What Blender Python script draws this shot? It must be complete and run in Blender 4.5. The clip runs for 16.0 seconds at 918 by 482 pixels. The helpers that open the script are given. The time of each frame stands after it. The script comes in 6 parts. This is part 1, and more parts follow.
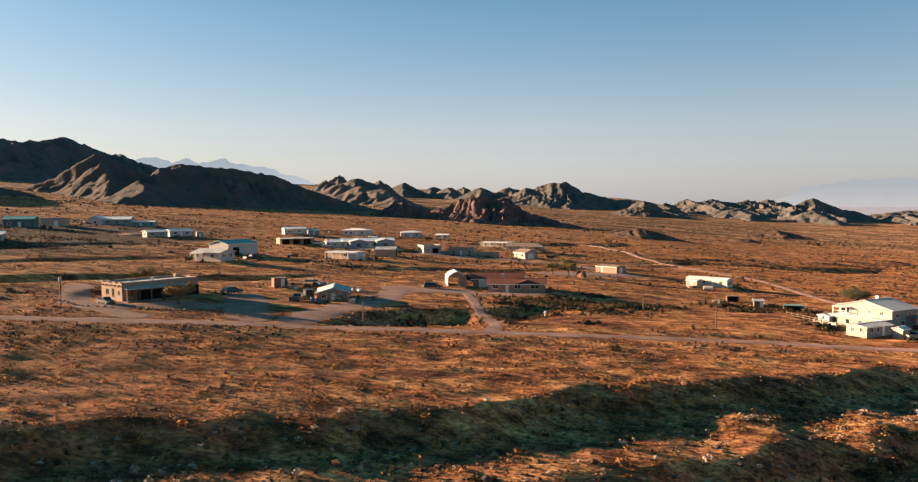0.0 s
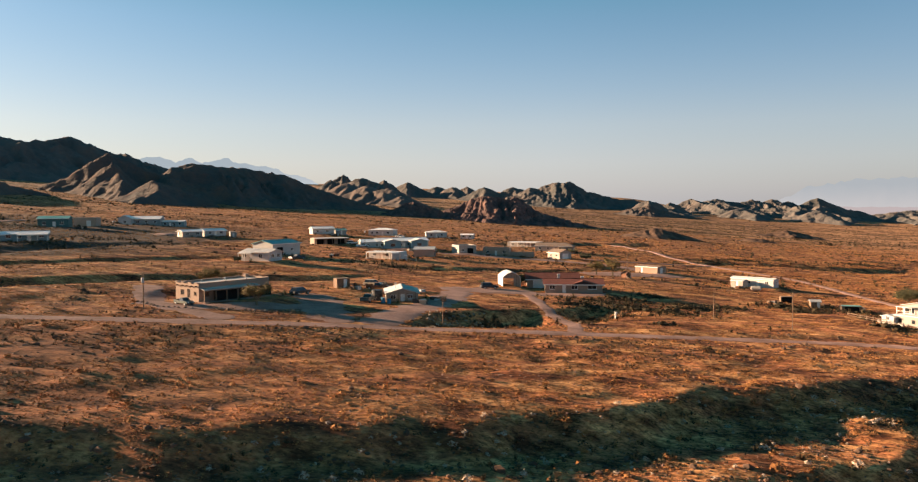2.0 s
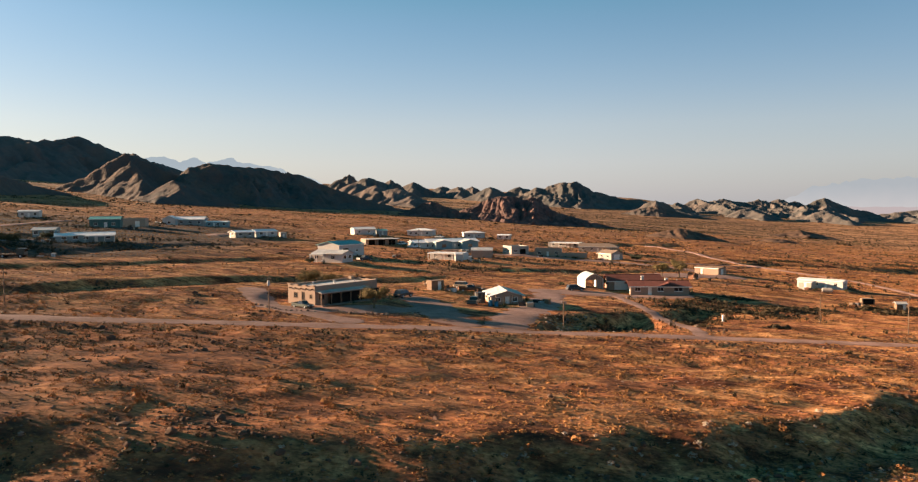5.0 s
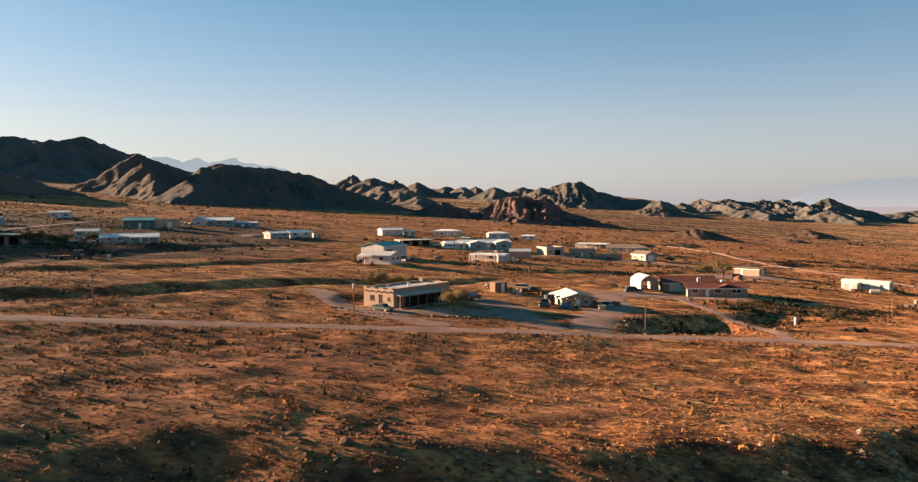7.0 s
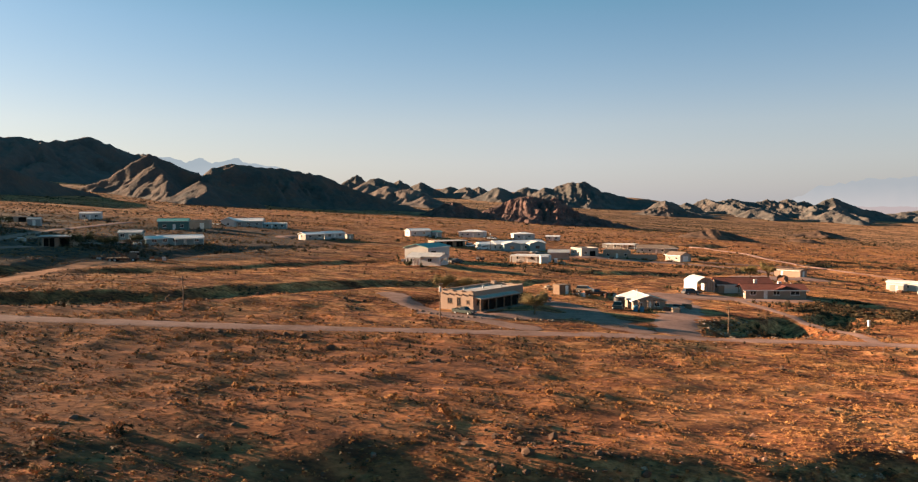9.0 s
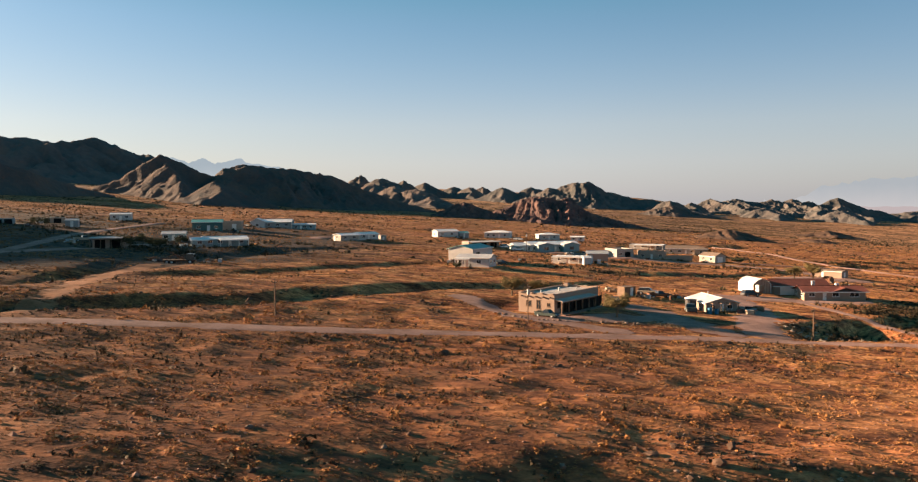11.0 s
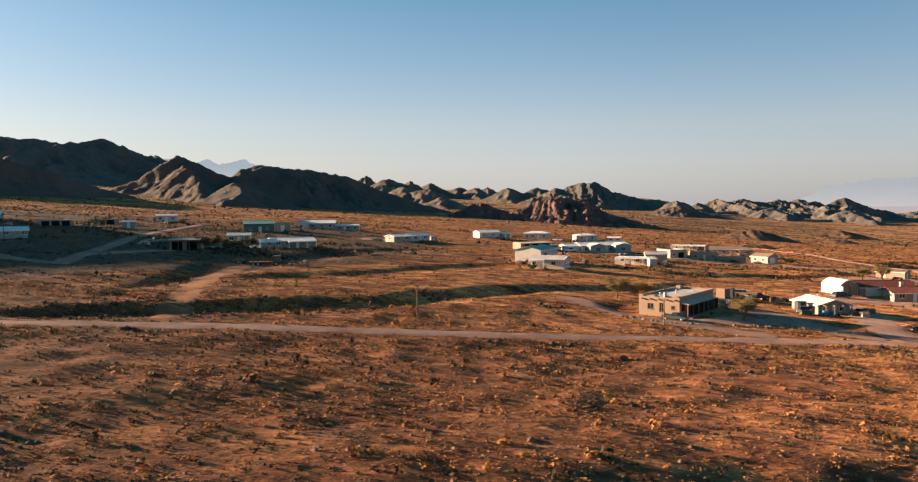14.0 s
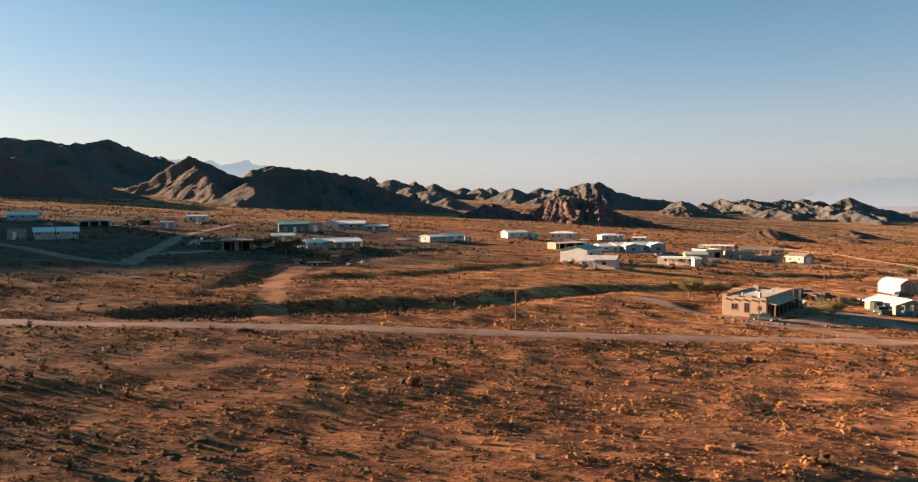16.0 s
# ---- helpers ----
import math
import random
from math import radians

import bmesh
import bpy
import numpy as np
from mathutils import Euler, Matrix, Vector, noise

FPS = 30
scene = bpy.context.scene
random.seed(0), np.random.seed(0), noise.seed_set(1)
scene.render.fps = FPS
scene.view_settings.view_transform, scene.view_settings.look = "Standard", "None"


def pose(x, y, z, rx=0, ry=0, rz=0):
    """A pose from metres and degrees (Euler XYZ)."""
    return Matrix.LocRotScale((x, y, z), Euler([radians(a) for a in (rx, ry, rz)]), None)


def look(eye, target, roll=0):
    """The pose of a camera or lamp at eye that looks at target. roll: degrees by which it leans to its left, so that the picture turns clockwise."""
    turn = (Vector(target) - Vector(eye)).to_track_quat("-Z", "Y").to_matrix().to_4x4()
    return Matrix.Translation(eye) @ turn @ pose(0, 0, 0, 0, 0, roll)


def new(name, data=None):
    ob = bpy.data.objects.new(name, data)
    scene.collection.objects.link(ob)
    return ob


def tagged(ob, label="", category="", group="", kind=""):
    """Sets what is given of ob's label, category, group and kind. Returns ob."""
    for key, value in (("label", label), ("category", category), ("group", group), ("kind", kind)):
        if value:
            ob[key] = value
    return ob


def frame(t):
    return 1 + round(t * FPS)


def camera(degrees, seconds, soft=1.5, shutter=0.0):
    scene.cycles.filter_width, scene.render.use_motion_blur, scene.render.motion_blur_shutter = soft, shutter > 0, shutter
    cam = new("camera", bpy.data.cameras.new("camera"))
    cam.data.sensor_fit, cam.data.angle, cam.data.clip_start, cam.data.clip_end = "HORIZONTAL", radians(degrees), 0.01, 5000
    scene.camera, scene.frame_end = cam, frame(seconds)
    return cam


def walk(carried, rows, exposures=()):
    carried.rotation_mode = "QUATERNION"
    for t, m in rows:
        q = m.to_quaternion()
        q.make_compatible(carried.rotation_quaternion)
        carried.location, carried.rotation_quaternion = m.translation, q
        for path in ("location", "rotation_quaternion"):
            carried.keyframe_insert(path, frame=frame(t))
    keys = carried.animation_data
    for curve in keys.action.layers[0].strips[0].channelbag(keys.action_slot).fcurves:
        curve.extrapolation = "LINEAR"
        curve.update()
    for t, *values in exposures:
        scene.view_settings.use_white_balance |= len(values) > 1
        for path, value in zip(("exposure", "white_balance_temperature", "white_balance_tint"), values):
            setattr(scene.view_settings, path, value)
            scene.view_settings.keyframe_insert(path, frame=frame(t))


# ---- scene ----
cam = camera(61.1, 16.0, soft=1.2, shutter=0.45)
# seconds, eye, point looked at 100 m ahead, lean
PATH = [
    (0, (0.717, 0.485, 26.290), (-3.242, 100.302, 21.714), -0.32),
    (1, (-6.435, 0.985, 26.317), (-10.436, 100.799, 21.721), -0.31),
    (2, (-13.531, 1.481, 26.389), (-17.574, 101.292, 21.776), -0.30),
    (3, (-20.575, 1.975, 26.499), (-24.662, 101.785, 21.873), -0.29),
    (4, (-27.570, 2.471, 26.640), (-31.703, 102.278, 22.004), -0.29),
    (6, (-41.432, 3.474, 26.982), (-45.657, 103.277, 22.337), -0.29),
    (8, (-55.146, 4.508, 27.358), (-59.467, 104.306, 22.717), -0.32),
    (10, (-68.744, 5.589, 27.706), (-73.165, 105.384, 23.083), -0.36),
    (12, (-82.257, 6.735, 27.968), (-86.782, 106.527, 23.377), -0.41),
    (14, (-95.715, 7.963, 28.084), (-100.347, 107.752, 23.539), -0.48),
    (15, (-102.433, 8.614, 28.068), (-107.120, 108.402, 23.552), -0.53),
    (16, (-109.149, 9.291, 27.994), (-113.892, 109.078, 23.510), -0.57),
]
walk(cam, [(t, look(e, a, r)) for t, e, a, r in PATH], exposures=[(0.0, 1.74), (16.0, 1.74)])

# ---- light: low sun from the far left, clear dusty sky ----
SUN_EL = 12.5
SUN_WAY = Vector((1.0, -0.26, 0)).normalized() * math.cos(radians(SUN_EL)) + Vector((0, 0, -math.sin(radians(SUN_EL))))
sun_data = bpy.data.lights.new("sun", "SUN")
sun_data.energy, sun_data.angle, sun_data.color = 7.9, radians(0.55), (1.0, 0.655, 0.405)
sun = new("sun", sun_data)
sun.matrix_world = look((-300, 100, 300), Vector((-300, 100, 300)) + SUN_WAY)

world = bpy.data.worlds.new("world")
scene.world = world
world.use_nodes = True
wt = world.node_tree
sky = wt.nodes.new("ShaderNodeTexSky")
sky.sky_type, sky.sun_disc = "NISHITA", False
sky.sun_elevation, sky.sun_rotation = radians(SUN_EL), math.atan2(-SUN_WAY.x, -SUN_WAY.y)
sky.air_density, sky.dust_density, sky.ozone_density, sky.altitude = 1.0, 1.3, 4.0, 300
# dust haze over the whole sky: pale and warm at the horizon, deep blue-green overhead
wn = wt.nodes
clear, dusty, both, where, apart, hue, share = (wn["Background"], wn.new("ShaderNodeBackground"), wn.new("ShaderNodeMixShader"), wn.new("ShaderNodeTexCoord"),
                                                wn.new("ShaderNodeSeparateXYZ"), wn.new("ShaderNodeValToRGB"), wn.new("ShaderNodeValToRGB"))
HAZE = ((0.0, (0.66, 0.63, 0.67)), (0.053, (0.75, 0.70, 0.72)), (0.10, (0.69, 0.68, 0.69)), (0.145, (0.49, 0.58, 0.65)), (0.18, (0.36, 0.51, 0.60)),
        (0.252, (0.13, 0.38, 0.46)), (0.40, (0.02, 0.20, 0.31)), (0.65, (0.0, 0.165, 0.285)))
while len(hue.color_ramp.elements) < len(HAZE):
    hue.color_ramp.elements.new(0.9)
for stop, (place, shade) in zip(hue.color_ramp.elements, HAZE):
    stop.position, stop.color = place, (*shade, 1)
while len(share.color_ramp.elements) < 4:
    share.color_ramp.elements.new(0.9)
for stop, (place, much) in zip(share.color_ramp.elements, ((0.0, 0.64), (0.09, 0.47), (0.22, 0.31), (0.5, 0.93))):
    stop.position, stop.color = place, (much, much, much, 1)
wt.links.new(where.outputs["Generated"], apart.inputs[0])
wt.links.new(apart.outputs[2], hue.inputs[0]), wt.links.new(apart.outputs[2], share.inputs[0])
# warmer towards the sun, deeper away from it
away, tone, deeper = wn.new("ShaderNodeMapRange"), wn.new("ShaderNodeValToRGB"), wn.new("ShaderNodeMix")
away.inputs[1].default_value, away.inputs[2].default_value = -0.6, 0.9
tone.color_ramp.elements.new(0.5), tone.color_ramp.elements.new(0.7)
for stop, (place, shade) in zip(tone.color_ramp.elements, ((0.0, (1.10, 1.0, 0.86)), (0.45, (1.0, 1.0, 1.0)), (0.83, (0.75, 0.75, 0.76)), (1.0, (0.86, 0.88, 0.92)))):
    stop.position, stop.color = place, (*shade, 1)
deeper.data_type, deeper.blend_type, deeper.inputs[0].default_value = "RGBA", "MULTIPLY", 1.0
wt.links.new(apart.outputs[0], away.inputs[0]), wt.links.new(away.outputs[0], tone.inputs[0])
wt.links.new(hue.outputs[0], deeper.inputs[6]), wt.links.new(tone.outputs[0], deeper.inputs[7])
wt.links.new(deeper.outputs[2], dusty.inputs[0])
warm = wn.new("ShaderNodeMix")
warm.data_type, warm.blend_type, warm.inputs[0].default_value, warm.inputs[7].default_value = "RGBA", "MULTIPLY", 1.0, (1.10, 1.0, 0.94, 1)
wt.links.new(sky.outputs[0], warm.inputs[6])
wt.links.new(warm.outputs[2], clear.inputs[0])
clear.inputs[1].default_value, dusty.inputs[1].default_value = 0.056, 0.305
wt.links.new(share.outputs[0], both.inputs[0]), wt.links.new(clear.outputs[0], both.inputs[1]), wt.links.new(dusty.outputs[0], both.inputs[2])
wt.links.new(both.outputs[0], wn["World Output"].inputs[0])


# ---- noise, terrain ----
def hashed(ix, iy, seed):
    h = (ix.astype(np.int64) * 374761393 + iy.astype(np.int64) * 668265263 + seed * 974634777) & 0x7FFFFFFF
    h = ((h ^ (h >> 13)) * 1274126177) & 0x7FFFFFFF
    return ((h ^ (h >> 16)) & 0xFFFFFF) / float(0xFFFFFF)


def value_noise(x, y, seed):
    fx, fy = np.floor(x), np.floor(y)
    u, v = x - fx, y - fy
    u, v = u * u * u * (u * (u * 6 - 15) + 10), v * v * v * (v * (v * 6 - 15) + 10)
    a, b = hashed(fx, fy, seed), hashed(fx + 1, fy, seed)
    c, d = hashed(fx, fy + 1, seed), hashed(fx + 1, fy + 1, seed)
    return (a + (b - a) * u + (c - a) * v + (a - b - c + d) * u * v) * 2 - 1


def fbm(x, y, size, octaves, seed, ridged=False):
    total, amp, norm = 0.0, 1.0, 0.0
    for k in range(octaves):
        c, s = math.cos(0.6 * k + seed), math.sin(0.6 * k + seed)
        n = value_noise((c * x - s * y) / size + 17.3 * k, (s * x + c * y) / size - 9.1 * k, seed + k)
        total = total + amp * ((1 - 2 * np.abs(n)) if ridged else n)
        norm, amp, size = norm + amp, amp * 0.5, size * 0.5
    return total / norm


def smooth(a, b, v):
    t = np.clip((v - a) / (b - a), 0, 1)
    return t * t * (3 - 2 * t)


def to_line(x, y, nodes):
    """Distance to a polyline, the length along it, and the whole length."""
    best = np.full(np.shape(x), 1e9)
    along, run = np.zeros(np.shape(x)), 0.0
    for (ax, ay), (bx, by) in zip(nodes[:-1], nodes[1:]):
        ex, ey = bx - ax, by - ay
        n2 = ex * ex + ey * ey
        t = np.clip(((x - ax) * ex + (y - ay) * ey) / n2, 0, 1)
        d = np.hypot(x - ax - t * ex, y - ay - t * ey)
        along = np.where(d < best, run + t * math.sqrt(n2), along)
        best = np.minimum(best, d)
        run += math.sqrt(n2)
    return best, along, run


# dirt roads, drives and yards: name, width, line
TRACKS = [
    ("road", 4.3, [(240, 190), (160, 166), (81, 149), (39, 142), (0, 133), (-36, 124.5), (-70, 114.5), (-100, 105), (-126, 98.5), (-150, 90), (-176, 82), (-260, 60)]),
    ("drive_adobe", 6.0, [(-83, 156), (-78, 145), (-72, 133), (-62, 127), (-54, 121)]),
    ("yard_adobe", 9.0, [(-52, 161), (-47, 152), (-44, 142), (-41, 131), (-36, 126)]),
    ("front_adobe", 6.0, [(-70, 131), (-60, 134), (-52, 138), (-45, 143)]),
    ("drive_small", 8.0, [(-33, 126), (-31, 138), (-28, 150), (-24, 158), (-22, 172), (-21, 186)]),
    ("yard_red", 12.0, [(-27, 188), (-14, 191), (-4, 193), (8, 196), (16, 199)]),
    ("drive_red", 3.2, [(1, 133), (2, 144), (-1, 158), (-3, 176), (-5, 190)]),
]
TRACKS += [
    ("yard_cluster", 9.0, [(-70, 318), (-50, 320), (-33, 318), (-10, 317), (13, 318), (34, 310), (50, 294)]),
    ("yard_tan", 15.0, [(16, 262), (26, 268), (36, 276), (46, 280), (56, 282)]),
    ("far_road", 3.8, [(66, 519), (72, 505), (74, 462), (78.4, 440), (79, 409), (82, 388), (83, 375), (87, 357), (105, 302), (103, 245), (104, 205), (100, 160)]),
]
TRACKS += [
    ("left_road", 4.0, [(-176, 147), (-178, 152), (-182, 164), (-191, 198), (-200, 226), (-205, 252), (-213, 299), (-220, 340)]),
    ("left_yard", 5.0, [(-184, 170), (-178, 190), (-176, 205), (-168, 226)]),
    ("left_yard_far", 4.5, [(-177, 149), (-188, 152), (-199, 160), (-210, 168), (-228, 176), (-250, 184)]),
    ("track", 4.6, [(-151, 178), (-150, 165), (-149, 150), (-145, 132), (-141, 118), (-137, 102)]),
    ("h1_yard", 8.0, [(-142, 300), (-146, 318), (-128, 326)]),
    ("far_track", 3.5, [(87, 357), (70, 352), (50, 345), (25, 342)]),
]
# level places under the buildings: x, y, radius
PADS = []

# banks and washes as lines y(x): x nodes, y nodes, depth, steep side, floor, gentle side (0: the ground stays low)
WASHES = [
    ((-95, -87, -75, -62, -50, -38, -24, -13, -3, 12, 28, 42, 60, 78, 100), (59, 62, 62, 62.5, 65, 67, 72, 78, 85, 95, 104, 112, 124, 134, 143), 2.5, 7.5, 0, 0),
    ((-14, 0, 7, 17, 28, 42, 60, 90), (55, 62, 66, 73, 82, 91, 103, 118), 3.4, 7, 2, 8),
]
WASHES += [
    ((-172, -159, -150, -140, -129, -115, -107, -97, -86, -72, -60, -40), (84, 96, 107, 117, 127, 139, 153, 167, 180, 192, 202, 216), 1.25, 4.5, 2, 8),
    ((-42, -29, -21, -12, -4, 8, 22), (134, 144, 151, 158, 165, 175, 186), 2.4, 5, 4, 11),
    ((-185, -168, -160, -152, -148, -142, -130, -110), (178, 192, 198, 206, 228, 252, 270, 285), 0.9, 6, 4, 14),
    ((-165, -146, -140, -128, -121, -115, -100, -84), (140, 154, 164, 179, 191, 210, 232, 262), 0.7, 4, 2, 9),
]
WASHES += [
    ((-60, -46, -30, -10, 15, 40, 80), (222, 238, 250, 262, 285, 305, 330), 0.9, 4, 2, 10),
    ((60, 112, 131, 180, 230), (370, 405, 412, 436, 470), 1.5, 7, 3, 16),
    ((150, 180, 220, 274, 330), (400, 425, 470, 560, 620), 1.8, 8, 4, 16),
    ((-20, 20, 70, 120), (470, 490, 540, 600), 2.5, 8, 4, 16),
]


def base_height(x, y):
    return 4.5 - 0.075 * x * (1 - 0.3 * smooth(1500, 3200, y)) + 7.0e-6 * np.maximum(y - 1100, 0) ** 2 * (1 - 0.8 * smooth(800, 1500, x) * smooth(2700, 4300, y))


def ground_array(x, y):
    x, y = np.asarray(x, float), np.asarray(y, float)
    z = base_height(x, y)
    calm = np.ones(x.shape)
    for lane, width, nodes in TRACKS:
        if lane == "track":
            continue
        d, _, _ = to_line(x, y, nodes)
        calm = np.minimum(calm, smooth(width * 0.5, width * 0.5 + 5, d))
    cut = np.zeros(x.shape)
    for X, Y, depth, steep, floor, gentle in WASHES:
        line = np.interp(x, X, Y) + 3.2 * value_noise(x / 14.0, y / 200.0, 5) + 1.7 * value_noise(x / 5.0, y / 60.0, 6)
        slope = np.interp(x, X, np.gradient(np.array(Y, float), np.array(X, float)))
        s = (line - y) / np.sqrt(1 + slope * slope)
        ends = smooth(X[0], X[0] + 32, x) * smooth(X[-1], X[-1] - 20, x)
        d = smooth(0, steep, s)
        if gentle:
            d = d * (1 - smooth(steep + floor, steep + floor + gentle, s))
        else:
            d = d * (1 - smooth(60, 120, s) * 0.5)
        cut = cut - depth * ends * d * (0.9 + 0.2 * value_noise(x / 8.0, y / 30.0, 9))
    z = z + cut * (0.25 + 0.75 * calm) * smooth(15, 50, y)
    far = smooth(250, 900, y)
    z = z + calm * (0.34 * fbm(x, y, 9.0, 3, 11) + 0.25 * fbm(x, y, 3.2, 2, 19)) * (1 - 0.7 * far) * (1 - 0.5 * smooth(115, 150, y))
    z = z + (0.35 + 0.65 * calm) * 0.7 * fbm(x, y, 48.0, 2, 23) * smooth(30, 60, np.abs(y)) + far * 3.0 * fbm(x, y, 260.0, 3, 29)
    z = z + smooth(200, 500, y) * 0.8 * fbm(x, y, 75.0, 2, 31)
    for px, py, r in PADS:
        k = 1 - smooth(r, r + 6, np.hypot(x - px, y - py))
        z = z * (1 - k) + float(base_height(np.array(px), np.array(py))) * k
    return z


def ground(x, y):
    return float(ground_array(np.array([x]), np.array([y]))[0])


# ---- materials ----
def material(name, colours, rough=0.85, metal=0.0, size=1.0, fine=0.08, bump=0.2, ribs=0.0, rib_axis="X", spec=0.3, by_object=0.0, relief=0.06):
    """A surface whose colour drifts between two or three tones at two scales; ribs: spacing of pressed sheet ribs in metres."""
    m = bpy.data.materials.new(name)
    m.use_nodes = True
    t = m.node_tree
    b = t.nodes["Principled BSDF"]
    b.inputs["Roughness"].default_value, b.inputs["Metallic"].default_value = rough, metal
    b.inputs["Specular IOR Level"].default_value = spec
    b.inputs["Diffuse Roughness"].default_value = 0.4 if rough > 0.83 else 0.2
    geo = t.nodes.new("ShaderNodeTexCoord")

    def noise_at(scale, detail):
        n = t.nodes.new("ShaderNodeTexNoise")
        n.inputs["Scale"].default_value, n.inputs["Detail"].default_value = scale, detail
        n.inputs["Roughness"].default_value = 0.62
        t.links.new(geo.outputs["Object"], n.inputs["Vector"])
        return n

    big, small = noise_at(1 / size, 4), noise_at(1 / fine, 3)
    add = t.nodes.new("ShaderNodeMath")
    add.operation = "MULTIPLY_ADD"
    t.links.new(small.outputs["Fac"], add.inputs[0])
    add.inputs[1].default_value = 0.5
    t.links.new(big.outputs["Fac"], add.inputs[2])
    ramp = t.nodes.new("ShaderNodeValToRGB")
    t.links.new(add.outputs[0], ramp.inputs[0])
    ramp.color_ramp.elements[0].position, ramp.color_ramp.elements[1].position = 0.55, 0.97
    ramp.color_ramp.elements[0].color, ramp.color_ramp.elements[1].color = (*colours[0], 1), (*colours[-1], 1)
    if len(colours) > 2:
        for k, c in enumerate(colours[1:-1]):
            e = ramp.color_ramp.elements.new(0.55 + 0.42 * (k + 1) / (len(colours) - 1))
            e.color = (*c, 1)
    out = ramp.outputs[0]
    if by_object:
        info, hsv = t.nodes.new("ShaderNodeObjectInfo"), t.nodes.new("ShaderNodeHueSaturation")
        mr = t.nodes.new("ShaderNodeMapRange")
        mr.inputs[3].default_value, mr.inputs[4].default_value = 1 - by_object, 1 + by_object
        t.links.new(info.outputs["Random"], mr.inputs[0])
        t.links.new(mr.outputs[0], hsv.inputs["Value"])
        t.links.new(out, hsv.inputs["Color"])
        out = hsv.outputs[0]
    t.links.new(out, b.inputs["Base Color"])
    height = small.outputs["Fac"]
    if ribs:
        w = t.nodes.new("ShaderNodeTexWave")
        w.wave_type, w.bands_direction, w.wave_profile = "BANDS", rib_axis, "SIN"
        w.inputs["Scale"].default_value = 0.314 / ribs
        t.links.new(geo.outputs["Object"], w.inputs["Vector"])
        height = w.outputs["Fac"]
    if bump:
        bp = t.nodes.new("ShaderNodeBump")
        bp.inputs["Strength"].default_value, bp.inputs["Distance"].default_value = bump, relief
        t.links.new(height, bp.inputs["Height"])
        t.links.new(bp.outputs[0], b.inputs["Normal"])
    return m


